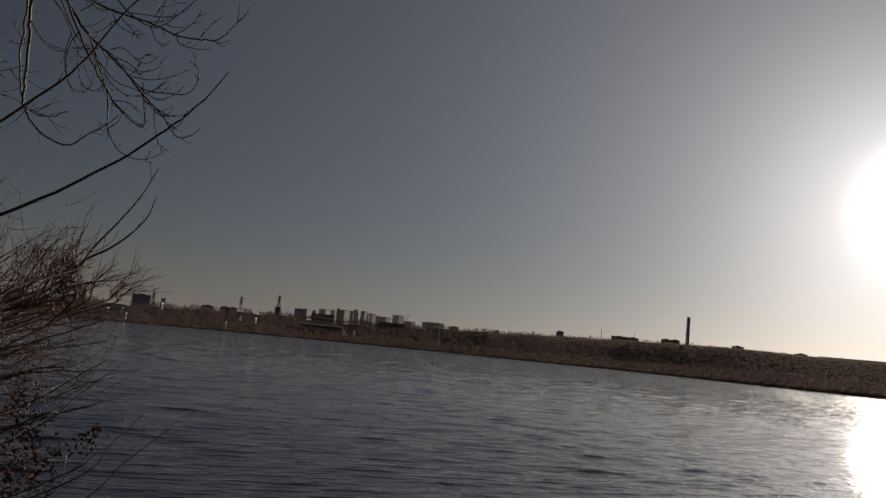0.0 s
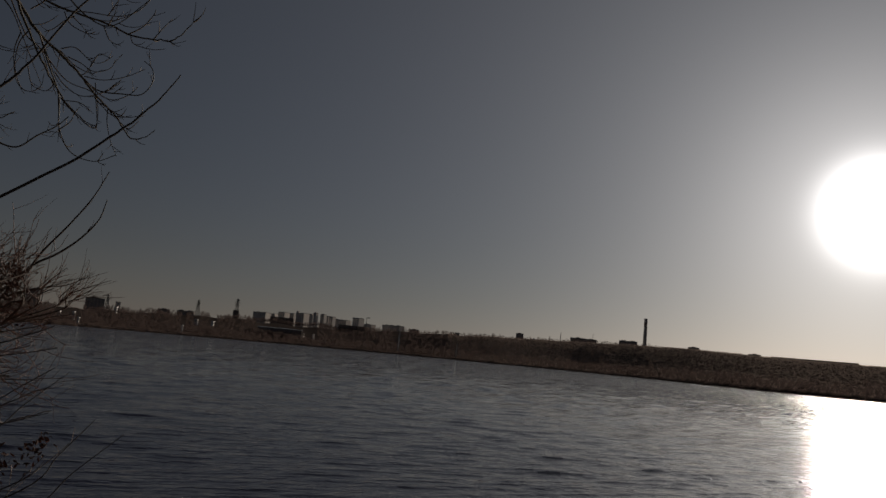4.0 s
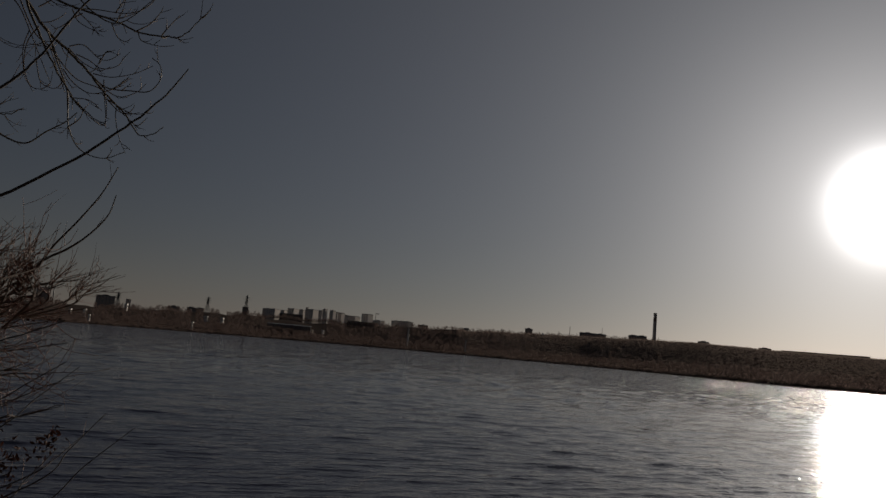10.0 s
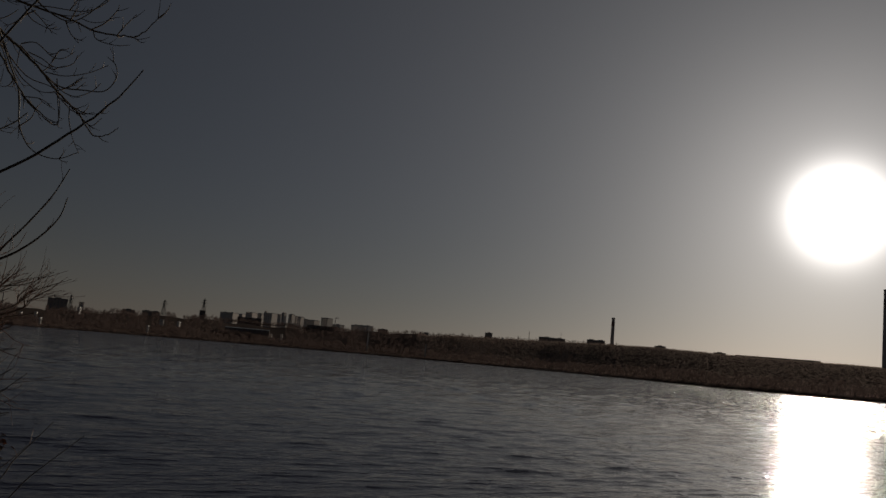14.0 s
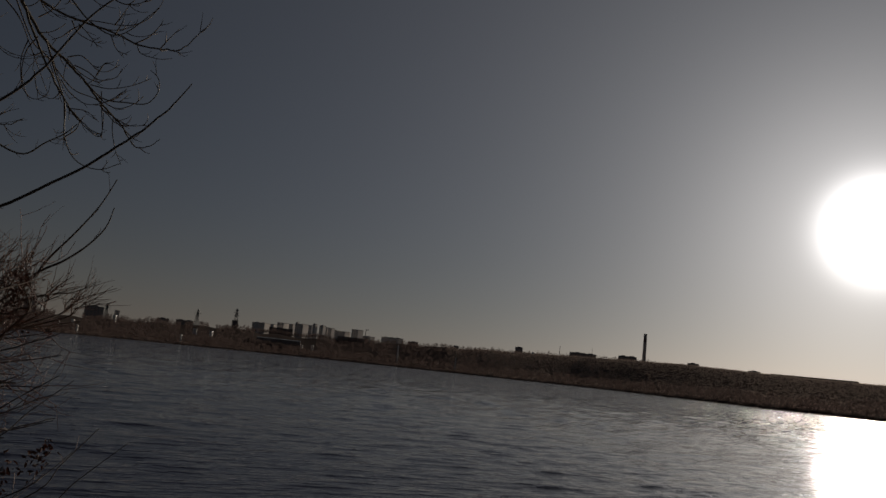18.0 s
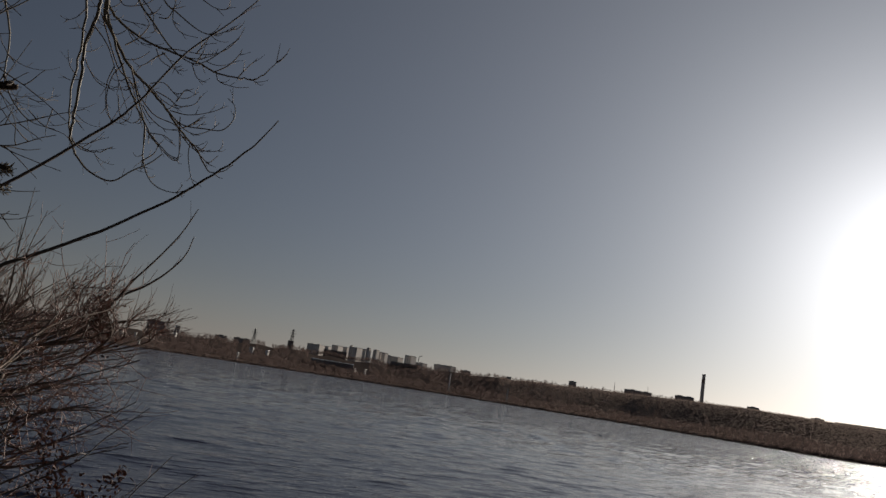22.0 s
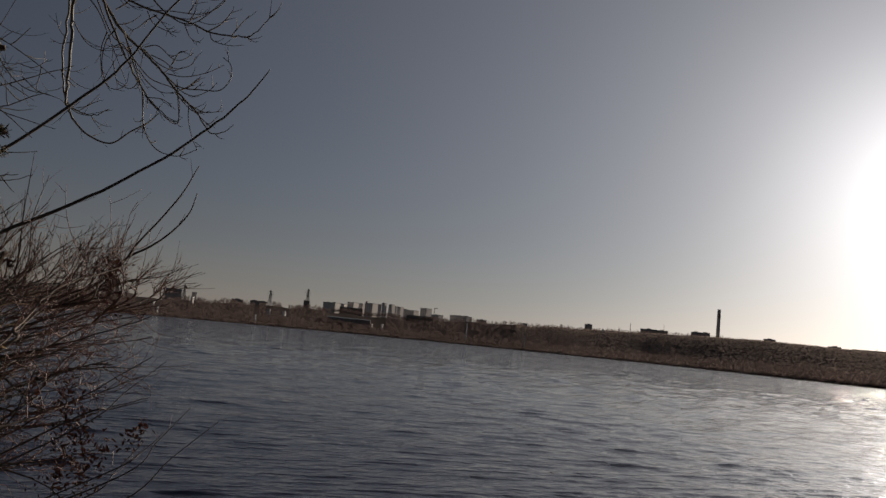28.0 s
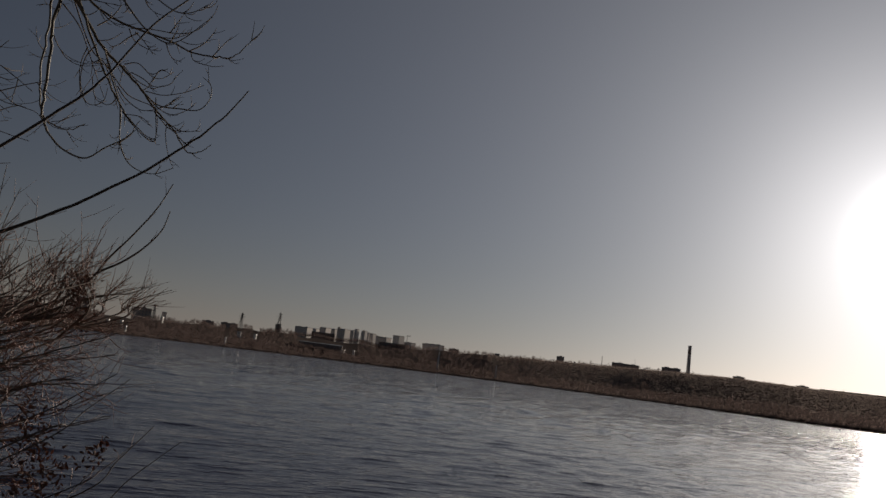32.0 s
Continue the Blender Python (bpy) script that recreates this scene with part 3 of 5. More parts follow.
def building(az, width, d, el, wall, label, depth=14.0, roof_huts=0, yaw=0.0, step=3.0, name="apartment_building", roof_mat=ROOF, bay=4.2):
    """A flat-roofed block: body, parapet roof, stair heads on the roof and a window for every bay and storey of its river front."""
    p = polar(az, d)
    w = d * math.radians(width)
    if yaw < -20:
        depth = min(22.0, 0.45 * w / math.sin(radians(-yaw)))
        w = (w - depth * math.sin(radians(-yaw))) / math.cos(radians(yaw))
    z1 = top_z(el, d)
    corners = [(p.x + sx * w / 2, p.y + sy * depth / 2) for sx in (-1, 1) for sy in (-1, 1)]
    z0 = min(ground_at(c) for c in corners) - 0.4
    h = max(z1 - z0, 4.0)
    ob = empty(name, Matrix.Translation((p.x, p.y, z0)) @ pose(0, 0, 0, 0, 0, -az + yaw), label, "building", "buildings across the river")
    part("wall", box_mesh("wall", w, depth, h - 0.5, wall, 0.05), ob)
    roof = part("roof", box_mesh("roof", w + 0.5, depth + 0.5, 0.5, roof_mat, 0.06, z0=h - 0.5), ob)
    for i in range(roof_huts):
        x = (i + 0.5) / roof_huts * w - w / 2
        part("stair_head", box_mesh("stair_head", min(7.0, w / 2.5), 5, 1.1, wall, 0.05), roof, m=Matrix.Translation((x, -depth * 0.1, h)))
    cols, rows = max(1, int(w / bay)), max(1, int((h - 1.5) / step))
    for c in range(cols):
        for r in range(min(rows, 9)):
            me = lit_window_mesh if (c * 7 + r * 13) % 17 == 3 else window_mesh
            part("window", me, ob, m=Matrix.Translation(((c + 0.5) / cols * w - w / 2, -depth / 2, h - 2.0 - r * step)))
    return ob


PANEL = "pale concrete panel apartment block on the far hill"
BRICK = "grey brick apartment block among bare trees across the river"
# azimuth, width in degrees, distance, elevation of the roof, wall, label, stair heads, yaw
BLOCKS = [
    (-10.10, 1.24, 1650, 1.84, PALE_WALL, PANEL, 2, -31), (-8.62, 0.80, 1700, 2.00, PALE_WALL, PANEL, 0, -31), (-7.32, 0.94, 1660, 2.07, PALE_WALL, PANEL, 0, -31),
    (-7.66, 0.20, 1655, 2.18, PALE_WALL, PANEL, 0, -31), (-6.41, 0.34, 1560, 2.17, PALE_WALL, PANEL, 1, -31), (-5.86, 0.44, 1580, 2.12, PALE_WALL, PANEL, 1, -31),
    (-5.25, 0.48, 1620, 2.02, PALE_WALL, PANEL, 0, -31), (-4.37, 0.95, 1700, 1.87, PALE_WALL, PANEL, 0, -31), (-3.41, 0.82, 1660, 2.10, PALE_WALL, PANEL, 0, -31),
    (-0.90, 1.57, 1700, 1.81, PALE_WALL, PANEL, 3, -31),
    (-9.30, 0.80, 1900, 1.83, PALE_WALL, PANEL, 0, -31), (-7.98, 0.75, 1920, 1.97, PALE_WALL, PANEL, 1, -31), (-6.70, 0.85, 1900, 2.06, PALE_WALL, PANEL, 0, -31),
    (-5.65, 0.90, 1950, 2.03, PALE_WALL, PANEL, 0, -31), (-4.85, 0.75, 1900, 1.88, PALE_WALL, PANEL, 1, -31), (-2.60, 0.90, 1900, 1.72, PALE_WALL, PANEL, 1, -31), (0.6, 0.7, 1650, 1.68, GREY_WALL, BRICK, 1, -2),
]
MORE_BLOCKS = [
    (-20.9, 1.09, 1120, 1.66, GREY_WALL, BRICK, 1, 8), (-19.49, 0.31, 1150, 1.56, PALE_WALL, PANEL, 0, 0), (-16.59, 0.75, 1350, 1.39, GREY_WALL, BRICK, 1, 4),
    (-15.16, 1.13, 1400, 1.42, GREY_WALL, BRICK, 2, -3), (3.67, 0.36, 1500, 1.73, GREY_WALL, BRICK, 0, 0), (8.10, 0.52, 1500, 2.08, GREY_WALL, BRICK, 1, 0),
    (12.2, 1.1, 1450, 2.12, GREY_WALL, BRICK, 1, 2), (13.1, 0.75, 1470, 2.10, GREY_WALL, BRICK, 1, -3), (15.61, 1.21, 1400, 2.20, GREY_WALL, BRICK, 2, 3),
    (19.95, 0.72, 1250, 2.14, GREY_WALL, BRICK, 1, 2), (23.83, 0.74, 1150, 2.00, GREY_WALL, BRICK, 1, -2),
]
for row in BLOCKS + MORE_BLOCKS:
    az, width, d, el, wall, label, huts, yaw = row
    building(az, width, d, el, wall, label, roof_huts=huts, yaw=yaw)
SHED = "long dark industrial hall on the far bank"
building(-3.73, 2.05, 1310, 1.52, DARK_WALL, SHED, depth=20, name="industrial_hall", bay=8, step=5)
building(-8.72, 1.62, 1400, 1.62, DARK_WALL, SHED, depth=20, name="industrial_hall", bay=8, step=5)
building(27.4, 5.1, 980, 1.80, DARK_WALL, SHED, depth=24, name="industrial_hall", bay=9, step=5)
building(-11.88, 0.40, 1250, 1.80, DARK_WALL, "small dark brick tower at the foot of a pylon", depth=8, name="brick_tower")
building(-24.65, 0.66, 900, 1.80, GREY_WALL, "dark square block of flats above the bare trees", depth=12, yaw=6)
# most of these added huts stand in for bright glints on the bank
HUT = "small white hut standing in for a bright spot on the far bank"
for az, d, el, w in ((-13.33, 985, 0.90, 4.0), (-6.42, 1040, 0.68, 3.0), (-7.13, 1045, 0.64, 2.2), (-22.89, 740, 0.60, 2.2), (-22.04, 740, 0.66, 2.6), (-21.73, 655, 0.34, 1.6), (-19.58, 960, 1.22, 4.0), (-15.26, 790, 0.44, 1.8), (9.11, 1240, 1.63, 3.0)):
    building(az, math.degrees(w / d), d, el, WHITE_WALL, HUT, depth=w * 0.7, name="hut", yaw=72, bay=30, roof_mat=ROOF_PALE)
building(-14.42, 0.25, 970, 0.93, PALE_WALL, "pale narrow kiosk on the far bank", depth=2.5, name="kiosk", yaw=-15, bay=30, roof_mat=ROOF_PALE)


def long_hall(az, width, d, el):
    """A low hall with a bright sheet-metal roof that slopes towards the water."""
    p = polar(az, d)
    w = d * math.radians(width)
    z0 = ground_at(p) - 1.5
    h = top_z(el, d) - z0
    ob = empty("warehouse", Matrix.Translation((p.x, p.y, z0)) @ pose(0, 0, 0, 0, 0, -az - 2), "low warehouse with a bright sheet metal roof by the water", "building")
    part("wall", box_mesh("wall", w, 16, h - 1.4, DARK_WALL, 0.05), ob)
    part("roof", box_mesh("roof", w + 1, 17.5, 0.25, ROOF_PALE, 0.03), ob, "bright metal roof", Matrix.Translation((0, 0, h - 1.2)) @ pose(0, 0, 0, 2))
    for i in range(9):
        part("window", window_mesh, ob, m=Matrix.Translation((((i + 0.5) / 9 - 0.5) * w, -8, h - 3.4)))


long_hall(-8.77, 3.0, 1030, 0.92)


def sunlit_tower(az, w, d, el, yaw, storeys):
    """A white tower block whose front catches the sun; a balcony band on every storey."""
    p = polar(az, d)
    z0 = ground_at(p) - 1
    h = top_z(el, d) - z0
    ob = empty("tower_block", Matrix.Translation((p.x, p.y, z0)) @ pose(0, 0, 0, 0, 0, yaw), "sunlit white tower block with balcony bands beyond the river bend", "building")
    part("wall", box_mesh("wall", w, 6, h, GLAZED_WALL, 0.06), ob)
    part("roof", box_mesh("roof", w + 0.6, 6.6, 0.6, ROOF, 0.05), ob, m=Matrix.Translation((0, 0, h)))
    for i in range(storeys):
        z = (i + 0.35) / storeys * h
        b = part("balcony", box_mesh("balcony", w * 0.94, 0.6, 1.7, GLAZED_WALL, 0.04), ob, m=Matrix.Translation((0, -3.3, z)))
        for k in range(5):
            part("window", wide_window_mesh, b, m=Matrix.Translation(((k - 2) * w * 0.185, 0.24, 2.3)))


sunlit_tower(-33.2, 18, 640, 2.05, 86, 8)
sunlit_tower(-39.4, 24, 560, 1.08, 90, 5)


def chimney(az, d, el, w0, w1, label):
    """A tapered stack with a thicker rim and faded paint bands."""
    p = polar(az, d)
    z0 = ground_at(p) - 1
    h = top_z(el, d) - z0
    ob = empty("factory_chimney", Matrix.Translation((p.x, p.y, z0)), label, "chimney", "factory chimneys")
    zs = np.linspace(0, h, 9)
    for i in range(8):
        t = Tubes()
        t.add([(0, 0, zs[i]), (0, 0, zs[i + 1])], (w0 + (w1 - w0) * i / 8) / 2, (w0 + (w1 - w0) * (i + 1) / 8) / 2, 20)
        part("shaft_section", t.mesh("shaft_section", CHIMNEY_BAND if i == 6 else CHIMNEY), ob, "faded red painted band" if i == 6 else "")
    t = Tubes()
    t.add([(0, 0, h - 1.2), (0, 0, h - 1.0), (0, 0, h + 0.2)], w1 / 2 * 1.0, w1 / 2 * 1.14, 20)
    part("rim", t.mesh("rim", CHIMNEY), ob)
    t = Tubes()
    for k in range(-1, 2, 2):
        t.add([(k * 0.25, -w0 / 2 - 0.2, 0), (k * 0.25, -w1 / 2 - 0.2, h)], 0.06, 0.06, 4)
    part("ladder", t.mesh("ladder", STEEL), ob)


chimney(16.72, 1420, 3.84, 6.6, 5.4, "slim grey concrete factory chimney on the far ridge")
chimney(33.68, 900, 6.68, 7.8, 6.0, "tall dark concrete factory chimney standing near the far shore")
chimney(37.8, 1000, 2.22, 3.2, 2.8, "short factory chimney behind the far bank")


def pylon(az, d, el, base, label="grey steel lattice power pylon on the far ridge"):
    """A lattice tower: four legs, crossing braces, three pairs of arms."""
    p = polar(az, d)
    z0 = ground_at(p) - 0.5
    h = top_z(el, d) - z0
    ob = empty("power_pylon", Matrix.Translation((p.x, p.y, z0)) @ pose(0, 0, 0, 0, 0, 30 - az), label, "pylon", "power pylons")

    def half(z):
        return base / 2 * (1 - z / h) ** 1.3 + 0.45

    lv = np.linspace(0, h, 10)
    for sx in (-1, 1):
        for sy in (-1, 1):
            t = Tubes()
            t.add([(sx * half(z), sy * half(z), z) for z in lv], 0.42, 0.34, 4)
            part("leg", t.mesh("leg", STEEL), ob)
    for i in range(9):
        t = Tubes()
        a, b = half(lv[i]), half(lv[i + 1])
        for s in (-1, 1):
            for u in (-1, 1):
                t.add([(u * a, s * a, lv[i]), (-u * b, s * b, lv[i + 1])], 0.16, 0.16, 3)
                t.add([(s * a, u * a, lv[i]), (s * b, -u * b, lv[i + 1])], 0.16, 0.16, 3)
        part("brace", t.mesh("brace", STEEL), ob)
    for z, r in ((0.66, 5.2), (0.79, 6.6), (0.91, 4.4)):
        t = Tubes()
        for s in (-1, 1):
            t.add([(0, s * 0.5, h * z + 0.9), (r, 0, h * z), (0, s * 0.5, h * z - 0.3)], 0.5, 0.4, 4)
            t.add([(0, s * 0.5, h * z + 0.9), (-r, 0, h * z), (0, s * 0.5, h * z - 0.3)], 0.5, 0.4, 4)
        part("crossarm", t.mesh("crossarm", STEEL), ob)


pylon(-11.84, 1300, 2.62, 7)
pylon(-14.40, 1350, 2.26, 7)
pylon(-20.13, 1250, 1.98, 6)
pylon(35.6, 1500, 2.45, 7)


def mast(az, d, el, label, arm=0.0, width=0.35, material=STEEL, name="mast"):
    p = polar(az, d)
    z0 = ground_at(p) - 0.5
    h = top_z(el, d) - z0
    ob = empty(name, Matrix.Translation((p.x, p.y, z0)), label, "mast")
    t = Tubes()
    t.add([(0, 0, 0), (0, 0, h * 0.5), (0, 0, h)], width * 1.3, width * 0.8, 8)
    part("pole", t.mesh("pole", material), ob)
    part("foot", box_mesh("foot", width * 6, width * 6, 1.0, GREY_WALL, 0.05), ob)
    if arm:
        part("arm", box_mesh("arm", arm, 0.7, 1.0, material, 0.05), ob, m=Matrix.Translation((arm / 2, 0, h - 1.0)))


mast(-2.82, 1300, 2.20, "tall dark floodlight mast with a side arm", arm=5.0, width=0.5)
mast(10.96, 1450, 2.46, "thin dark radio mast on the far ridge", width=0.5)
mast(13.19, 1440, 2.52, "thin rooftop aerial on a tall pole", width=0.3)
mast(-24.0, 1000, 1.9, "thin dark pole among bare trees on the far bank", width=0.6)
mast(-0.42, 1010, 1.38, "pale concrete post on the far bank", width=0.85, material=WHITE_WALL, name="concrete_post")
mast(3.72, 960, 0.90, "pale concrete post on the far bank", width=0.6, material=WHITE_WALL, name="concrete_post")


# ---- near plants ----
def sprout(start, direction, length, lift, wobble, steps=8):
    """One twig: it leaves along its direction and bends up (or down) as it goes."""
    d = np.asarray(direction, float)
    d /= np.linalg.norm(d) + 1e-9
    p = np.asarray(start, float).copy()
    out = [p.copy()]
    for _ in range(steps):
        d = d + np.array((0, 0, lift)) / steps + RNG.normal(0, wobble, 3)
        d /= np.linalg.norm(d)
        p = p + d * length / steps
        out.append(p.copy())
    return np.array(out)


def twigs_on(line, count, length, lift, spread, r, first=0.15, deeper=0, wobble=0.10, plane=None, bias=None):
    """Twigs along a line, each a list of (line, radius); deeper: how many finer ones each of them bears."""
    tan = np.gradient(line, axis=0)
    made = []
    for _ in range(count):
        i = int(RNG.uniform(first, 0.98) * (len(line) - 1))
        t = tan[i] / (np.linalg.norm(tan[i]) + 1e-9)
        side = RNG.normal(0, 1, 3)
        if plane is not None:
            side = side - 0.75 * plane * (side @ plane)
        if bias is not None:
            side = side + bias
        side -= t * (side @ t)
        side /= np.linalg.norm(side) + 1e-9
        ln = length * RNG.uniform(0.45, 1.25)
        sp = min(0.9, spread * RNG.uniform(0.7, 1.3))
        tw = sprout(line[i], t * (1 - sp) + side * sp, ln, lift * RNG.uniform(0.5, 1.4), wobble)
        spray = [(tw, r)]
        if deeper:
            for finer in twigs_on(tw, deeper, length * 0.45, lift * 0.7, spread, r * 0.7, 0.25, 0, wobble, plane):
                spray += finer
        made.append(spray)
    return made


def bough(plant, points, r0, r1, bark, twig, count, length, lift, spread, twig_r, deeper=1, name="branch", sides=7, wobble=0.10, plane=None, bias=None, knots=0.0, steps=6, apart=False, first=0.15):
    """One branch of a plant as a part; its twigs are parts under it one by one (apart), or one joined part where they are past counting."""
    line = smooth_line(points, steps)
    if knots:
        line[1:-1] += RNG.normal(0, knots, (len(line) - 2, 3))
    t = Tubes()
    t.add(line, r0, r1, sides)
    ob = part(name, t.mesh(name, bark), plant)
    made = twigs_on(line, count, length, lift, spread, twig_r, first, deeper=deeper, wobble=wobble, plane=plane, bias=bias) if count else []
    t = Tubes()
    for spray in made:
        for tw, r in spray:
            t.add(tw, r, r * 0.45, 4)
        if apart:
            part("twig", t.mesh("twig", twig), ob)
            t = Tubes()
    if made and not apart:
        tagged(part("twig_spray", t.mesh("twig_spray", twig), ob), kind="stuff")
    return line, [tw for spray in made for tw, r in spray]


VIEW = np.array((-0.42, 0.9, 0.1))
VIEW /= np.linalg.norm(VIEW)


def weeping_willow():
    """The tree whose limbs hang down over the water and curl up at their tips."""
    tree = empty("willow_tree", Matrix.Identity(4), "leafless willow with hanging olive-brown boughs that curl up at their tips", "tree")
    root = (-13.5, 7.2, ground_at((-13.5, 7.2)) - 0.3)
    trunk = [root, (-13.2, 7.4, 3.5), (-12.4, 7.9, 6.3), (-10.6, 8.6, 9.0), (-8.3, 9.2, 10.4), (-6.3, 9.5, 10.1), (-5.35, 9.6, 8.9), (-5.29, 9.62, 7.6)]
    t = Tubes()
    t.add(smooth_line(trunk[:4], 6), 0.27, 0.13, 12)
    part("trunk", t.mesh("trunk", BARK), tree)
    t = Tubes()
    t.add(smooth_line(trunk[3:], 6), 0.12, 0.032, 9)
    part("limb", t.mesh("limb", BARK), tree)
    hang = dict(bark=BARK, twig=TWIG, plane=VIEW, apart=True, wobble=0.045)
    # two boughs that hang closer to the bank, from a limb that reaches forward
    t = Tubes()
    t.add(smooth_line([(-10.6, 8.6, 9.0), (-7.2, 6.6, 8.6), (-4.4, 5.0, 7.2), (-2.9, 4.3, 6.1), (-2.42, 4.24, 5.31)], 6), 0.07, 0.013, 9)
    part("limb", t.mesh("limb", BARK), tree)
    bough(tree, [(-2.42, 4.24, 5.31), (-2.47, 4.3, 5.12), (-2.49, 4.35, 5.0), (-2.54, 4.4, 4.81), (-2.55, 4.45, 4.65), (-2.57, 4.52, 4.4), (-2.58, 4.55, 4.3), (-2.55, 4.59, 4.2)], 0.0115, 0.007, count=7, length=0.17, lift=0.9, spread=0.75, twig_r=0.0026, knots=0.003, **hang)
    bough(tree, [(-2.55, 4.59, 4.2), (-2.47, 4.64, 4.12), (-2.35, 4.7, 4.09), (-2.25, 4.73, 4.18), (-2.16, 4.75, 4.25), (-2.1, 4.76, 4.32)], 0.0062, 0.003, count=9, length=0.07, lift=0.5, spread=0.5, twig_r=0.0022, deeper=0, **hang)
    bough(tree, [(-2.9, 4.3, 6.1), (-2.57, 4.23, 5.3), (-2.58, 4.42, 4.85), (-2.62, 4.51, 4.56), (-2.61, 4.57, 4.35), (-2.56, 4.62, 4.26), (-2.46, 4.67, 4.25), (-2.39, 4.7, 4.3)], 0.0085, 0.0024, count=9, length=0.15, lift=0.9, spread=0.6, twig_r=0.0024, knots=0.003, **hang)
    bough(tree, [(-5.3, 9.62, 7.66), (-5.36, 9.7, 7.4), (-5.33, 9.77, 7.2), (-5.06, 10.08, 6.76), (-4.85, 10.24, 6.58), (-4.62, 10.4, 6.38), (-4.39, 10.58, 6.12), (-4.15, 10.73, 5.9), (-3.97, 10.85, 5.66), (-3.8, 10.9, 5.7), (-3.67, 10.91, 5.82)], 0.026, 0.005, count=8, length=0.3, lift=1.9, spread=0.55, twig_r=0.008, deeper=0, bias=np.array((0.1, 0, -0.5)), knots=0.004, **hang)
    bough(tree, [(-5.32, 9.62, 7.72), (-5.3, 9.64, 7.35), (-5.2, 9.65, 7.08), (-5.07, 9.86, 6.71), (-4.92, 10.05, 6.36), (-4.76, 10.21, 6.07), (-4.63, 10.32, 5.89), (-4.47, 10.42, 5.75), (-4.3, 10.51, 5.68)], 0.021, 0.005, count=7, length=0.3, lift=1.9, spread=0.55, twig_r=0.008, deeper=0, bias=np.array((0.1, 0, -0.5)), knots=0.004, **hang)
    bough(tree, [(-5.3, 9.62, 7.7), (-5.33, 9.68, 7.5), (-5.29, 9.72, 7.35), (-5.09, 9.9, 7.19), (-4.78, 10.08, 7.09), (-4.31, 10.3, 7.04), (-3.98, 10.46, 6.96), (-3.65, 10.56, 6.98), (-3.48, 10.6, 7.02), (-3.25, 10.57, 7.28), (-3.12, 10.55, 7.42)], 0.021, 0.005, count=8, length=0.25, lift=1.9, spread=0.55, twig_r=0.008, deeper=0, bias=np.array((0.1, 0, -0.5)), knots=0.004, **hang)
    bough(tree, [(-5.4, 9.4, 8.6), (-4.9, 9.48, 7.53), (-4.69, 9.7, 7.25), (-4.42, 9.93, 6.98), (-4.11, 10.08, 6.93), (-3.67, 10.08, 7.35)], 0.016, 0.005, count=7, length=0.3, lift=1.9, spread=0.55, twig_r=0.008, deeper=0, bias=np.array((0.1, 0, -0.5)), **hang)
    bough(tree, [(-5.4, 9.7, 8.7), (-4.78, 9.92, 7.75), (-4.57, 10.08, 7.59), (-4.27, 10.27, 7.45), (-4.05, 10.34, 7.49), (-3.85, 10.35, 7.64)], 0.013, 0.005, count=6, length=0.25, lift=1.9, spread=0.55, twig_r=0.008, deeper=0, bias=np.array((0.1, 0, -0.5)), **hang)
    bough(tree, [(-4.99, 10.0, 6.73), (-4.9, 10.16, 6.4), (-4.77, 10.34, 6.0), (-4.75, 10.45, 5.6), (-4.61, 10.57, 5.32), (-4.34, 10.69, 5.25), (-4.09, 10.76, 5.38)], 0.012, 0.005, count=5, length=0.2, lift=1.0, spread=0.5, twig_r=0.0075, **hang)
    bough(tree, [(-4.57, 10.32, 6.34), (-4.35, 10.47, 6.17), (-4.06, 10.57, 6.18), (-3.83, 10.64, 6.22), (-3.7, 10.63, 6.4), (-3.71, 10.58, 6.57), (-3.81, 10.52, 6.65)], 0.010, 0.005, count=4, length=0.2, lift=0.8, spread=0.5, twig_r=0.0075, **hang)
    bough(tree, [(-4.4, 5.0, 7.2), (-3.2, 4.2, 6.2), (-3.03, 4.14, 5.29), (-3.03, 4.24, 5.08), (-2.99, 4.38, 4.81), (-3.01, 4.45, 4.58), (-3.07, 4.48, 4.35)], 0.010, 0.003, count=20, length=0.26, lift=1.0, spread=0.6, twig_r=0.0026, knots=0.002, **hang)
    bough(tree, [(-3.01, 4.45, 4.58), (-2.96, 4.52, 4.45), (-2.87, 4.6, 4.36), (-2.75, 4.67, 4.35)], 0.0045, 0.002, count=7, length=0.14, lift=0.9, spread=0.6, twig_r=0.0022, **hang)

    def twig(pts, r):
        t = Tubes()
        line = smooth_line(pts, 6)
        t.add(line, r, r * 0.45, 4)
        for spray in twigs_on(line, 3, r * 16, 0.6, 0.4, r * 0.6, first=0.3, plane=VIEW):
            t.add(spray[0][0], spray[0][1], r * 0.3, 3)
        part("twig", t.mesh("twig", TWIG), tree)

    twig([(-4.66, 9.94, 7.00), (-4.43, 10.02, 7.05), (-4.07, 10.15, 7.09), (-3.85, 10.18, 7.21), (-3.70, 10.16, 7.40), (-3.64, 10.12, 7.54)], 0.0094)
    twig([(-3.95, 10.26, 6.91), (-3.90, 10.32, 6.80), (-3.69, 10.40, 6.78), (-3.52, 10.44, 6.82)], 0.0094)
    twig([(-3.99, 10.26, 6.89), (-3.81, 10.27, 7.02), (-3.68, 10.25, 7.19), (-3.65, 10.23, 7.27)], 0.0094)
    twig([(-3.67, 10.36, 6.91), (-3.58, 10.34, 7.04), (-3.45, 10.32, 7.20)], 0.0094)
    twig([(-3.52, 10.40, 6.93), (-3.45, 10.43, 6.91), (-3.39, 10.46, 6.88)], 0.0094)
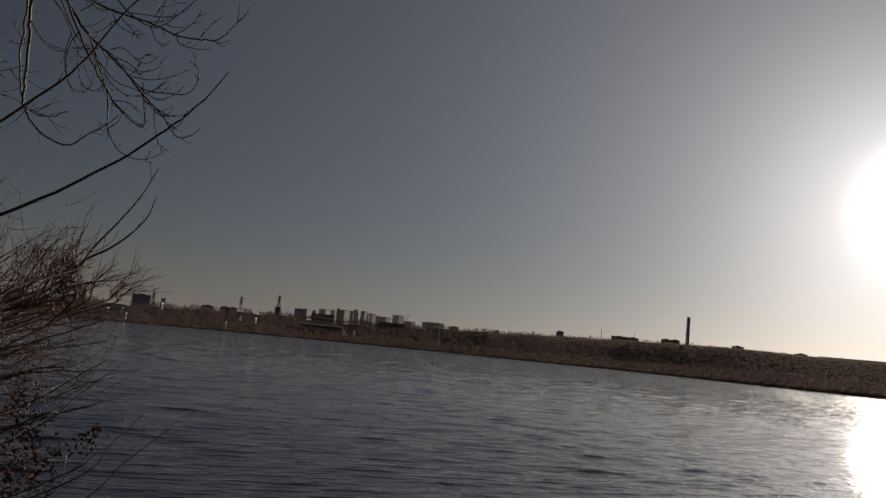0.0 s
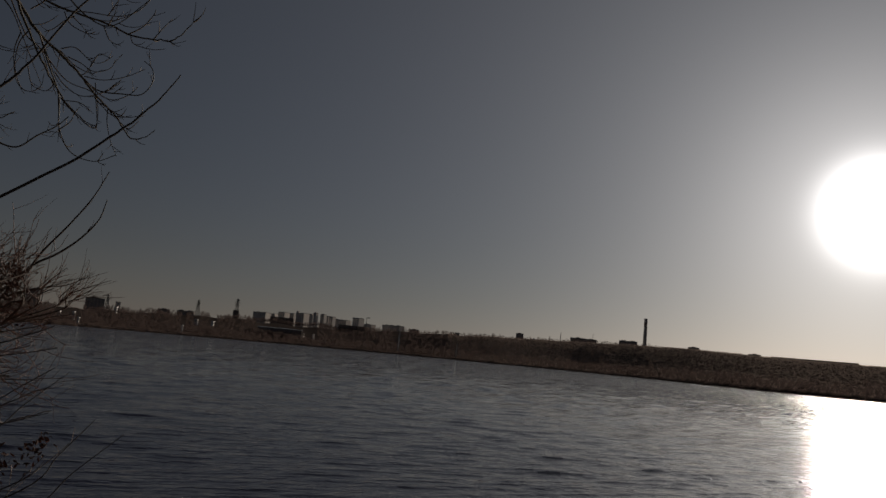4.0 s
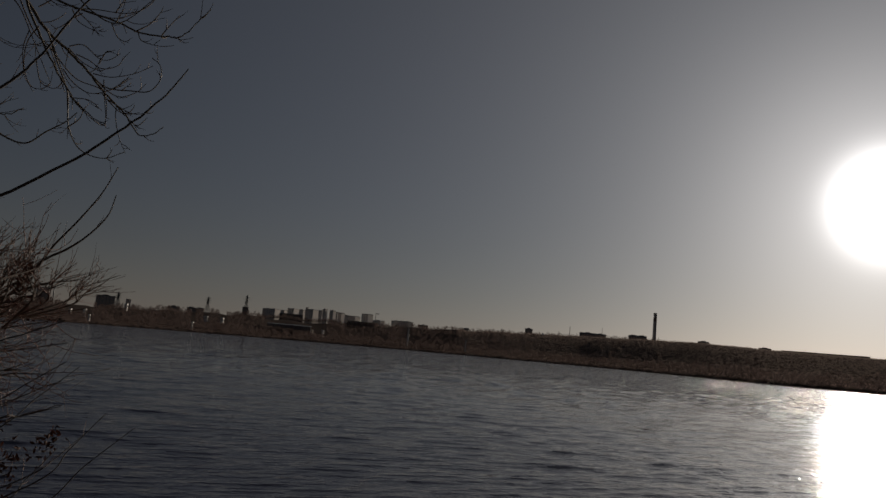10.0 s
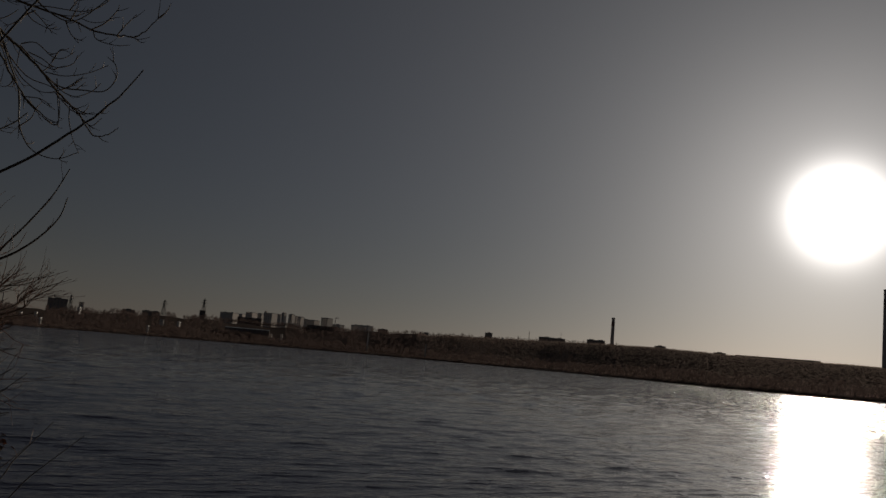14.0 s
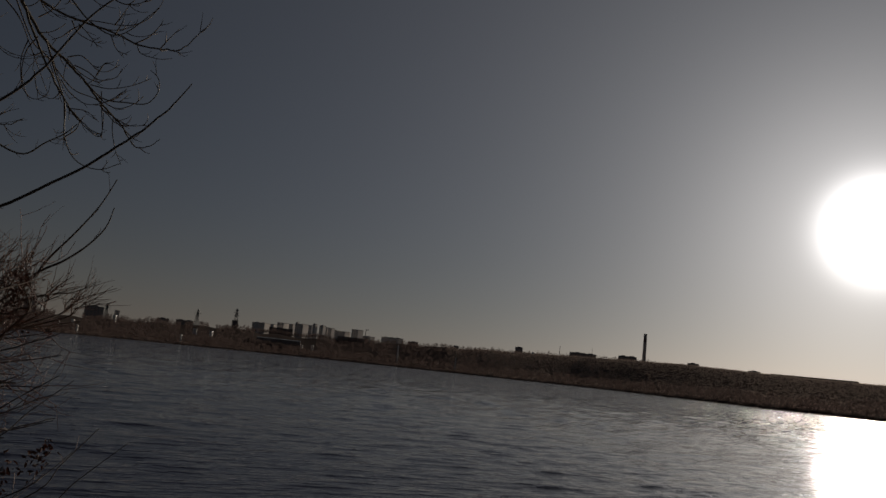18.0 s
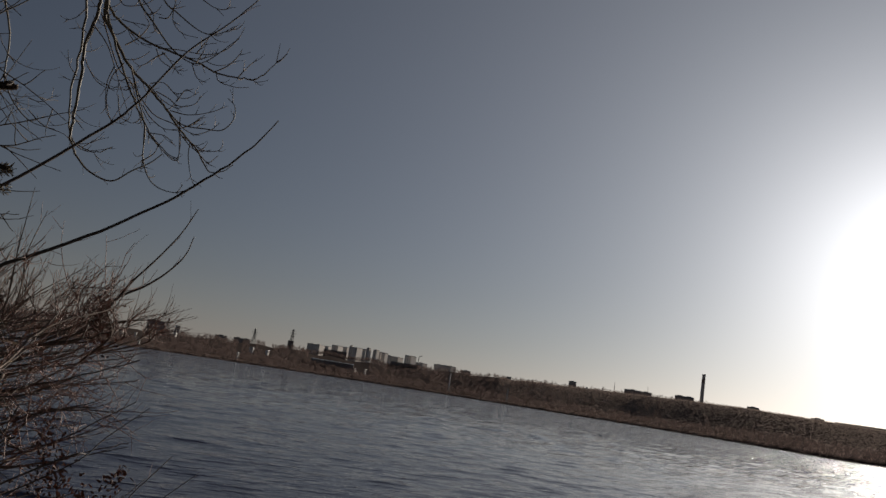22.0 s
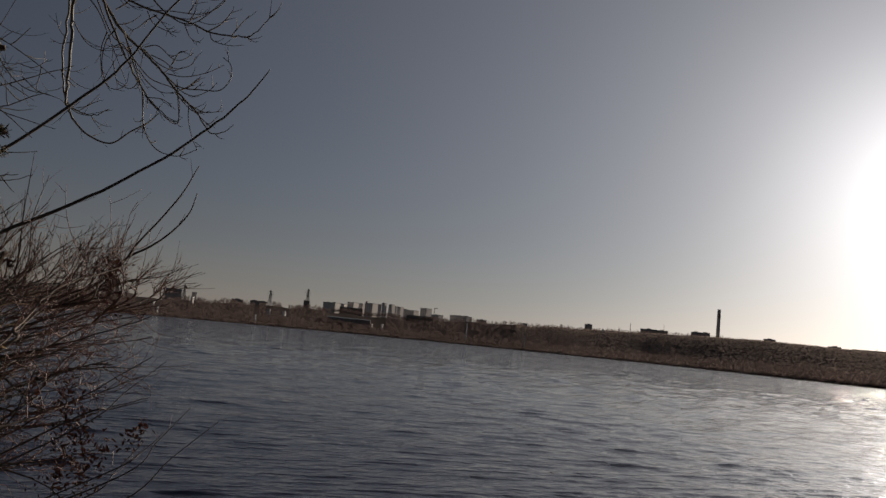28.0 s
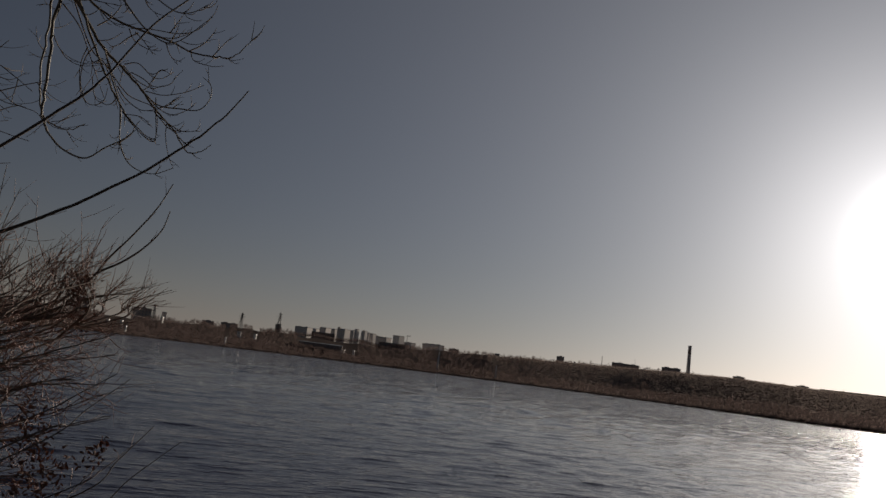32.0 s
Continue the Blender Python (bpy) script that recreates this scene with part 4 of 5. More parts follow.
    twig([(-4.25, 10.14, 6.93), (-4.18, 10.23, 6.78), (-4.05, 10.28, 6.74)], 0.0094)
    twig([(-4.68, 9.93, 6.99), (-4.61, 10.01, 6.86), (-4.43, 10.11, 6.80), (-4.34, 10.13, 6.84)], 0.0094)
    twig([(-4.61, 9.97, 6.97), (-4.50, 10.05, 6.88), (-4.39, 10.15, 6.75)], 0.0094)
    twig([(-4.98, 9.75, 7.09), (-4.86, 9.84, 7.01), (-4.72, 9.91, 7.02)], 0.0094)
    twig([(-4.40, 10.06, 6.98), (-4.18, 10.14, 7.01), (-3.96, 10.18, 7.12)], 0.0094)
    twig([(-4.86, 9.63, 7.51), (-4.74, 9.74, 7.38), (-4.73, 9.81, 7.24)], 0.0094)
    twig([(-4.67, 9.78, 7.36), (-4.57, 9.82, 7.39), (-4.51, 9.79, 7.51), (-4.48, 9.75, 7.63)], 0.0094)
    twig([(-4.51, 9.79, 7.51), (-4.50, 9.86, 7.36), (-4.39, 9.95, 7.26), (-4.20, 10.03, 7.26)], 0.0094)
    twig([(-4.17, 9.84, 7.72), (-4.03, 9.92, 7.67), (-3.90, 9.96, 7.68), (-3.83, 9.95, 7.75)], 0.0094)
    twig([(-4.72, 10.08, 6.55), (-4.56, 10.13, 6.60), (-4.39, 10.24, 6.48), (-4.27, 10.29, 6.49), (-4.14, 10.30, 6.60)], 0.0094)
    twig([(-4.64, 10.13, 6.47), (-4.50, 10.21, 6.43), (-4.35, 10.29, 6.36), (-4.17, 10.34, 6.44), (-4.11, 10.32, 6.56)], 0.0094)
    twig([(-4.73, 10.08, 6.53), (-4.57, 10.19, 6.39), (-4.39, 10.29, 6.33), (-4.31, 10.31, 6.37)], 0.0094)
    twig([(-4.46, 10.28, 6.28), (-4.24, 10.36, 6.28), (-3.98, 10.43, 6.38), (-3.76, 10.46, 6.52)], 0.0094)
    twig([(-4.42, 10.31, 6.21), (-4.27, 10.41, 6.09), (-4.12, 10.48, 6.06), (-3.94, 10.51, 6.16), (-3.84, 10.51, 6.28)], 0.0094)
    twig([(-4.78, 10.14, 6.26), (-4.67, 10.23, 6.12), (-4.49, 10.34, 6.03), (-4.27, 10.40, 6.11), (-4.07, 10.43, 6.29)], 0.0094)
    twig([(-4.34, 10.39, 6.05), (-4.23, 10.47, 5.94), (-4.11, 10.53, 5.86), (-3.85, 10.62, 5.90), (-3.77, 10.62, 5.98)], 0.0094)
    twig([(-4.27, 10.44, 5.99), (-4.11, 10.52, 5.91), (-3.96, 10.58, 5.87), (-3.80, 10.63, 5.92)], 0.0094)
    twig([(-4.03, 10.58, 5.79), (-3.92, 10.63, 5.73), (-3.81, 10.64, 5.85)], 0.0094)
    twig([(-4.33, 10.34, 6.23), (-4.32, 10.40, 6.04), (-4.30, 10.48, 5.80), (-4.30, 10.51, 5.67), (-4.34, 10.49, 5.66)], 0.0094)
    twig([(-4.18, 10.49, 5.93), (-4.18, 10.53, 5.76), (-4.13, 10.61, 5.53), (-4.05, 10.68, 5.35)], 0.0094)
    twig([(-4.71, 10.26, 5.96), (-4.59, 10.35, 5.83), (-4.44, 10.44, 5.71), (-4.31, 10.51, 5.66)], 0.0094)
    twig([(-4.68, 10.28, 5.93), (-4.49, 10.36, 5.94), (-4.34, 10.45, 5.84)], 0.0094)
    twig([(-5.03, 9.87, 6.70), (-5.15, 9.89, 6.50), (-5.19, 9.96, 6.22), (-5.13, 10.06, 5.99), (-5.02, 10.12, 5.96), (-4.92, 10.14, 6.05), (-4.89, 10.11, 6.21)], 0.0094)
    twig([(-5.03, 9.79, 6.92), (-4.89, 9.81, 7.05), (-4.78, 9.79, 7.22), (-4.79, 9.75, 7.30)], 0.0094)
    twig([(-5.12, 9.54, 7.43), (-5.04, 9.60, 7.38), (-4.84, 9.66, 7.46), (-4.70, 9.67, 7.59)], 0.0094)
    twig([(-4.57, 9.99, 6.97), (-4.68, 9.97, 6.88), (-4.79, 9.97, 6.77), (-4.89, 9.94, 6.70)], 0.0094)
    twig([(-4.21, 10.11, 7.06), (-4.14, 10.09, 7.18), (-4.05, 10.06, 7.33)], 0.0094)
    twig([(-4.71, 10.37, 5.56), (-4.59, 10.39, 5.69), (-4.55, 10.37, 5.82)], 0.0094)
    twig([(-5.08, 9.66, 7.21), (-4.95, 9.71, 7.21), (-4.82, 9.77, 7.23)], 0.0094)
    twig([(-4.96, 9.91, 6.70), (-4.87, 10.03, 6.47), (-4.77, 10.17, 6.19), (-4.67, 10.26, 6.04)], 0.0094)
    twig([(-4.39, 10.26, 6.41), (-4.31, 10.24, 6.57), (-4.24, 10.26, 6.60)], 0.0094)
    twig([(-4.27, 10.40, 6.11), (-4.16, 10.42, 6.18), (-4.04, 10.43, 6.33)], 0.0094)
    twig([(-2.54, 4.43, 4.74), (-2.51, 4.46, 4.68), (-2.46, 4.50, 4.64), (-2.38, 4.55, 4.63), (-2.31, 4.57, 4.66)], 0.0033)
    twig([(-2.56, 4.46, 4.62), (-2.60, 4.44, 4.60), (-2.64, 4.42, 4.61)], 0.0033)
    twig([(-2.54, 4.32, 5.01), (-2.59, 4.32, 4.94), (-2.64, 4.31, 4.91)], 0.0033)
    twig([(-2.55, 4.40, 4.79), (-2.52, 4.39, 4.86), (-2.50, 4.37, 4.93), (-2.51, 4.35, 4.98)], 0.0033)
    twig([(-2.57, 4.45, 4.63), (-2.61, 4.41, 4.68), (-2.62, 4.37, 4.76)], 0.0033)
    twig([(-2.54, 4.38, 4.88), (-2.57, 4.35, 4.89), (-2.62, 4.33, 4.87)], 0.0033)
    twig([(-2.55, 4.57, 4.25), (-2.50, 4.60, 4.23), (-2.42, 4.64, 4.26), (-2.36, 4.65, 4.29)], 0.0033)
    twig([(-2.53, 4.58, 4.26), (-2.48, 4.60, 4.28), (-2.44, 4.61, 4.31), (-2.39, 4.63, 4.34)], 0.0033)
    twig([(-5.44, 9.78, 7.32), (-5.23, 10.12, 6.74), (-5.06, 10.26, 6.58), (-4.97, 10.39, 6.31), (-4.88, 10.51, 6.05)], 0.0115)
    twig([(-5.51, 9.75, 7.15), (-5.34, 9.93, 6.95), (-5.24, 10.06, 6.71), (-5.14, 10.21, 6.43), (-5.03, 10.36, 6.14)], 0.0105)
    twig([(-5.24, 10.06, 6.71), (-5.31, 10.11, 6.47), (-5.30, 10.22, 6.16), (-5.24, 10.28, 6.04)], 0.0094)
    twig([(-5.08, 10.30, 6.60), (-4.80, 10.54, 6.28), (-4.47, 10.72, 6.17), (-4.44, 10.83, 5.76), (-4.60, 10.76, 5.80), (-4.87, 10.56, 6.07)], 0.0094)
    twig([(-5.22, 10.30, 6.40), (-5.17, 10.40, 6.14), (-5.04, 10.48, 6.08)], 0.009)
    twig([(-4.88, 10.56, 6.07), (-4.86, 10.67, 5.69), (-4.86, 10.72, 5.47)], 0.0094)
    twig([(-2.56, 4.48, 4.74), (-2.50, 4.54, 4.65), (-2.41, 4.59, 4.63), (-2.27, 4.65, 4.69)], 0.0034)
    twig([(-2.81, 4.42, 4.45), (-2.75, 4.46, 4.45), (-2.68, 4.48, 4.51)], 0.0034)
    twig([(-2.75, 4.36, 4.36), (-2.68, 4.42, 4.30), (-2.58, 4.49, 4.28), (-2.53, 4.53, 4.22)], 0.0034)
    for i in range(9):
        x = -6.4 - 0.35 * i
        bough(tree, [(x - 0.2, 8.6 - 0.12 * i, 9.3), (x - 0.1, 8.5, 7.8), (x, 8.4, 6.5), (x + RNG.normal(0.1, 0.2), 8.4, 5.3 + RNG.normal(0, 0.4))], 0.016, 0.005, count=16, length=0.6, lift=1.0, spread=0.6, twig_r=0.009, **hang)
    return tree


weeping_willow()


def spike_mesh(rng, length, thick, pods=230):
    """A seed spike: a stem packed with small pods, so that its outline is rough."""
    t = Tubes()
    line = sprout((0, 0, 0), (0, 0, 1), length, 0, 0.05, 8)
    t.add(line, 0.003, 0.002, 4)
    for i in range(pods):
        k = rng.uniform(0.08, 1.0)
        p = line[int(k * 8)] + (line[min(8, int(k * 8) + 1)] - line[int(k * 8)]) * ((k * 8) % 1)
        a = rng.uniform(0, 6.28)
        swell = thick * (0.62 + 0.1 * math.sin(k * 3.0)) * rng.uniform(0.85, 1.15)
        out = np.array((math.cos(a) * swell, math.sin(a) * swell, swell * 0.9))
        t.add([p, p + out], 0.0048, 0.0026, 3)
    return t.mesh("seed_spike", SPIKE)


def leaf_mesh(name, length, width, material):
    """A curled dry leaf with a raised midrib."""
    bm = bmesh.new()
    rows = []
    for i in range(7):
        k = i / 6
        w = width * math.sin(math.pi * min(0.98, k * 0.9 + 0.05)) / 2
        curl = 0.35 * length * k * k
        rows.append([bm.verts.new((s * w, k * length, curl + abs(s) * w * 0.7)) for s in (-1, 0, 1)])
    for a, b in zip(rows, rows[1:]):
        for j in range(2):
            bm.faces.new((a[j], a[j + 1], b[j + 1], b[j]))
    bmesh.ops.solidify(bm, geom=bm.faces[:], thickness=0.0012)
    me = bpy.data.meshes.new(name)
    bm.to_mesh(me)
    bm.free()
    me.materials.append(material)
    return me


spike_kinds = [spike_mesh(RNG, ln, th) for ln, th in ((0.12, 0.016), (0.16, 0.017), (0.09, 0.015), (0.14, 0.018))]
feather = Tubes()
feather_line = sprout((0, 0, 0), (0, 0, 1), 0.10, 0, 0.05, 8)
feather.add(feather_line, 0.002, 0.0012, 4)
for spray in twigs_on(feather_line, 34, 0.022, 0.2, 0.6, 0.0011):
    feather.add(spray[0][0], 0.0011, 0.0016, 3)
bare_spike = feather.mesh("seed_head", PALE_BARK)
rust_leaf = leaf_mesh("dry_leaf", 0.07, 0.035, RUST_LEAF)
brown_leaf = leaf_mesh("dry_leaf", 0.06, 0.03, BROWN_LEAF)
pale_leaf = leaf_mesh("pale_leaf", 0.085, 0.045, PALE_LEAF)


def aim(p, d, roll=0.0):
    return Matrix.Translation(Vector(p)) @ Vector(d).to_track_quat("Z", "Y").to_matrix().to_4x4() @ Matrix.Rotation(roll, 4, "Z")


def at(az, el, d):
    """A place by azimuth, elevation and distance from the spot on the bank."""
    return np.array((math.sin(radians(az)) * d - 0.17, math.cos(radians(az)) * d - 0.03, EYE_Z + d * math.tan(radians(el))))


def indigo_bush():
    """The shrub close by with stiff dark seed spikes at its twig ends."""
    bush = empty("false_indigo_bush", Matrix.Identity(4), "leafless shrub bearing stiff dark seed spikes and rust leaves", "shrub")
    root = np.array((-3.6, 1.6, ground_at((-3.6, 1.6)) - 0.1))
    stems = []
    heads = [((-2.9, 1.9, 2.6), (-2.32, 2.3, 3.3), (-2.1, 2.45, 3.42), (-1.89, 2.63, 3.52)), ((-2.8, 1.9, 2.9), (-2.32, 2.28, 3.55), (-2.1, 2.42, 3.72), (-1.92, 2.58, 3.80)),
             ((-2.9, 1.7, 3.0), (-2.35, 2.1, 3.8), (-2.08, 2.22, 4.0), (-1.86, 2.36, 4.08)), ((-2.9, 1.8, 2.4), (-2.3, 2.25, 3.0), (-2.08, 2.42, 3.22), (-1.92, 2.56, 3.34)),
             ]
    heads += [((-3.0, 1.6, 3.2), (-2.42, 2.0, 4.0), (-2.2, 2.1, 4.25), (-2.0, 2.2, 4.4)), ((-2.9, 1.6, 2.8), (-2.5, 2.0, 3.4), (-2.25, 2.25, 3.75), (-2.05, 2.35, 3.95)),
             ((-3.0, 1.8, 2.3), (-2.6, 2.1, 2.9), (-2.35, 2.25, 3.1), (-2.1, 2.4, 3.3)), ((-2.9, 1.9, 2.2), (-2.45, 2.2, 2.75), (-2.2, 2.35, 2.95), (-1.95, 2.5, 3.1)),
             ((-3.0, 1.8, 2.2), (-2.5, 2.2, 2.8), (-2.3, 2.36, 3.1), (-2.06, 2.5, 3.2)),
             ((-3.1, 1.5, 3.2), (-2.55, 1.85, 4.0), (-2.35, 1.95, 4.25), (-2.15, 2.02, 4.42)), ((-3.0, 1.6, 3.0), (-2.6, 1.95, 3.7), (-2.4, 2.1, 4.0), (-2.2, 2.15, 4.15))]
    for h in heads:
        h = [h[0], h[1]] + [(x + 0.11, y + 0.06, z) for x, y, z in h[2:]]
        line, _ = bough(bush, [root, tuple((root + np.array(h[0])) / 2 + (0.05, 0, 0.15)), *h], 0.010, 0.004, GREY_TWIG, GREY_TWIG, 46, 0.36, 0.25, 0.6, 0.0031, deeper=3, name="stem", sides=6, wobble=0.09)
        stems.append(line)
    for off in (0.0, 0.05):
        bough(bush, [root, (-3.3, 1.3, 3.3), (-2.75 + off, 1.5, 4.5), (-2.3 + off, 1.85, 4.5), (-2.07 + off, 2.11, 4.02 + off), (-2.03 + off, 2.2, 3.85 + off), (-2.05 + off, 2.27, 3.58)], 0.013, 0.006, PALE_BARK, GREY_TWIG, 16, 0.3, 0.2, 0.6, 0.0028, deeper=2, name="stem", sides=7, wobble=0.1, knots=0.004)
    # seed spikes: azimuth, elevation, reach in degrees, tilt
    upper = ((-36.1, 17.1, 1.5, 35), (-35.5, 16.4, 1.8, 28), (-35.0, 16.7, 2.6, 31), (-34.5, 17.8, 0.8, 86), (-34.0, 17.8, 1.0, 91), (-36.0, 14.9, 1.7, 27), (-35.1, 15.1, 2.0, 16), (-35.3, 14.4, 1.4, 32), (-35.1, 14.2, 0.9, 29), (-33.8, 14.7, 1.8, 12),
             (-32.7, 15.0, 1.9, 15), (-36.0, 13.4, 1.5, 19), (-35.5, 13.3, 1.1, 48), (-36.1, 12.4, 1.4, 27), (-35.5, 12.1, 1.3, 33), (-34.9, 13.1, 1.6, -1), (-35.1, 11.8, 1.4, 26), (-34.2, 11.6, 1.3, 52), (-33.8, 11.5, 1.0, 71), (-35.6, 12.9, 0.9, 34))
    middle = ((-34.1, 10.9, 1.4, 14), (-33.3, 10.9, 1.7, 14), (-34.0, 10.3, 1.7, 1), (-33.0, 10.0, 1.5, -19), (-35.7, 10.1, 1.2, -5), (-36.6, 9.2, 1.1, -13), (-36.0, 8.7, 1.0, 54), (-35.4, 8.3, 1.3, 31), (-34.9, 8.1, 1.2, 64), (-33.9, 9.3, 1.2, -12),
              (-35.8, 7.7, 1.4, 21), (-35.2, 8.0, 1.9, 13), (-35.3, 7.4, 1.7, 10), (-33.9, 6.8, 1.9, 7), (-36.5, 7.4, 1.0, 95), (-38.2, 7.5, 0.9, -55), (-40.4, 6.1, 1.6, -23), (-35.5, 5.7, 1.7, 3), (-33.7, 6.3, 1.2, -1))
    lower = ((-35.1, 5.2, 1.6, 22), (-34.9, 4.8, 1.8, 21), (-33.6, 5.5, 1.6, -2), (-32.5, 5.3, 1.4, -8), (-33.4, 4.7, 1.5, -22), (-34.2, 3.8, 1.6, 18), (-35.8, 4.1, 1.3, 96), (-37.9, 4.0, 1.0, 103), (-34.6, 3.0, 1.1, 33), (-37.5, 3.5, 2.0, 14),
             (-37.1, 4.0, 0.9, 26), (-31.4, 3.3, 1.7, 3), (-31.2, 3.6, 1.1, 51), (-36.7, 7.0, 0.8, 57), (-29.3, 2.0, 1.0, 88))
    inner = ((-42.0, 15.7, 0.9, 27), (-41.8, 14.8, 0.9, 19), (-40.0, 14.6, 0.7, 37), (-41.3, 12.8, 1.1, 21), (-39.6, 12.4, 0.7, 58), (-38.5, 12.7, 0.6, 65), (-38.7, 11.9, 0.6, 47), (-38.5, 19.5, 1.9, -78), (-37.9, 18.2, 0.8, -110), (-35.1, 19.7, 1.2, 62),
             (-37.1, 14.6, 0.9, 84), (-42.4, 18.0, 1.1, -1))
    stem_points = np.vstack(stems)
    for i, (az, el, reach, tilt) in enumerate(upper + middle + lower + inner):
        foot = at(az, el, 3.05 + RNG.normal(0, 0.07))
        a, c = radians(az), radians(tilt + RNG.normal(0, 3))
        way = np.array((math.cos(a) * math.cos(c), -math.sin(a) * math.cos(c), math.sin(c))) + np.array((math.sin(a), math.cos(a), 0)) * RNG.normal(0, 0.2)
        way /= np.linalg.norm(way)
        ln = radians(reach) * 3.05
        # its stalk, from the nearest stem behind it
        back = foot - way * 0.16 + np.array((0, 0, -0.03))
        root_at = stem_points[np.argmin(np.linalg.norm(stem_points - back, axis=1))]
        t = Tubes()
        t.add(smooth_line([root_at, (root_at + back) / 2 + RNG.normal(0, 0.012, 3), foot - way * 0.06, foot], 5), 0.0036, 0.0024, 5)
        part("stalk", t.mesh("stalk", GREY_TWIG), bush)
        for j in range(2 if i % 2 == 0 else 1):
            kind = (i + j) % 4
            d = way + RNG.normal(0, 0.16, 3) * j
            part("seed_spike", spike_kinds[kind], bush, m=aim(foot + way * 0.01 * j, d, RNG.uniform(0, 6)) @ Matrix.Diagonal((1, 1, ln / (0.12, 0.16, 0.09, 0.14)[kind] * (1 - 0.2 * j), 1)))
    # feathery seed heads that have shed their pods
    for i in range(9):
        p = at(-31.6 + RNG.normal(0, 0.35), 10.1 + RNG.normal(0, 0.35), 3.1)
        part("seed_head", bare_spike, bush, "feathery pale brown seed head", aim(p, (RNG.normal(0.8, 0.2), 0.5, RNG.normal(0.0, 0.35)), RNG.uniform(0, 6)))
    for i in range(46):
        p = at(-36.8 + RNG.normal(0, 0.42), 17.2 + RNG.normal(0, 0.8), 2.85)
        part("dry_leaf", rust_leaf, bush, "rust-coloured dry leaf", aim(p, RNG.normal(0, 1, 3)) @ Matrix.Scale(RNG.uniform(0.35, 0.7), 4))
    for i in range(14):
        p = at(-32.4 + RNG.normal(0, 0.25), 0.9 + RNG.normal(0, 0.2), 3.4)
        part("dry_leaf", rust_leaf, bush, "rust-coloured dry leaf", aim(p, RNG.normal(0, 1, 3)) @ Matrix.Scale(RNG.uniform(0.25, 0.5), 4))


indigo_bush()


def bank_shrub():
    """The reddish thicket that leans out from the bank over the water."""
    bush = empty("bank_shrub", Matrix.Identity(4), "tangled reddish-brown leafless shrub leaning from the bank over the water", "shrub")
    gz = ground_at((-4.6, 2.9)) - 0.1
    root = np.array((-4.6, 2.9, gz))
    fine = dict(bark=GREY_TWIG, twig=RED_TWIG, name="stem", sides=6)
    limb_lines = []

    def limb(r0, r1, count, length, pts):
        limb_lines.append(smooth_line(pts, 6))
        first = np.array(pts[0])
        back = first - (np.array(pts[1]) - first) * 1.2
        foot = root + RNG.normal(0, 0.25, 3) * (1, 1, 0.1)
        bough(bush, [tuple(foot), tuple(foot * 0.45 + back * 0.55 + (0, 0, -0.1)), *pts], r0 * 0.78, r1 * 0.75, count=int(count * 0.55), length=length, lift=0.45, spread=0.72, twig_r=0.0025, deeper=2,
              knots=0.003, wobble=0.11, first=0.45, bark=DARK_BARK, twig=RED_TWIG, name="limb", sides=7)

    limb(0.017, 0.004, 10, 0.30, [(-2.65, 3.07, 2.69), (-2.59, 3.18, 2.81), (-2.54, 3.28, 2.95), (-2.50, 3.36, 3.03), (-2.43, 3.46, 3.16)])
    limb(0.021, 0.004, 34, 0.34, [(-2.62, 3.02, 2.53), (-2.54, 3.17, 2.58), (-2.45, 3.32, 2.61), (-2.35, 3.46, 2.62), (-2.28, 3.58, 2.68), (-2.19, 3.71, 2.79), (-2.11, 3.83, 2.87), (-2.00, 3.96, 2.98), (-1.89, 4.08, 3.09)])
    limb(0.013, 0.003, 34, 0.36, [(-2.69, 3.12, 2.56), (-2.64, 3.26, 2.64), (-2.56, 3.40, 2.72), (-2.49, 3.54, 2.84), (-2.41, 3.67, 2.91), (-2.29, 3.82, 2.99), (-2.12, 3.97, 3.09)])
    limb(0.018, 0.004, 26, 0.32, [(-2.46, 3.14, 2.29), (-2.41, 3.30, 2.46), (-2.34, 3.46, 2.59), (-2.20, 3.64, 2.72), (-2.15, 3.75, 2.79), (-2.00, 3.91, 2.91)])
    limb(0.015, 0.003, 22, 0.28, [(-2.64, 3.09, 2.46), (-2.55, 3.23, 2.45), (-2.45, 3.36, 2.46), (-2.34, 3.50, 2.44), (-2.26, 3.61, 2.46), (-2.16, 3.73, 2.49), (-1.97, 3.89, 2.53)])
    limb(0.010, 0.003, 16, 0.30, [(-2.72, 3.12, 2.72), (-2.67, 3.20, 2.82), (-2.58, 3.30, 2.90), (-2.45, 3.42, 3.01), (-2.32, 3.52, 3.12)])
    limb(0.013, 0.003, 40, 0.36, [(-2.67, 3.24, 2.56), (-2.60, 3.39, 2.66), (-2.55, 3.51, 2.75), (-2.47, 3.64, 2.84), (-2.38, 3.78, 2.91), (-2.27, 3.91, 3.05), (-2.14, 4.05, 3.19), (-2.02, 4.17, 3.32), (-1.93, 4.27, 3.46)])
    limb(0.010, 0.003, 9, 0.16, [(-2.49, 3.47, 2.55), (-2.26, 3.65, 2.51), (-2.10, 3.79, 2.51), (-1.90, 3.94, 2.56), (-1.84, 4.02, 2.60), (-1.68, 4.14, 2.66)])
    limb(0.010, 0.003, 18, 0.26, [(-2.55, 3.37, 2.47), (-2.39, 3.56, 2.54), (-2.26, 3.72, 2.63), (-2.08, 3.90, 2.67), (-1.92, 4.05, 2.72)])
    limb(0.012, 0.003, 14, 0.26, [(-2.31, 3.42, 2.25), (-2.21, 3.58, 2.42), (-2.11, 3.72, 2.61), (-2.03, 3.83, 2.74), (-1.96, 3.93, 2.81)])
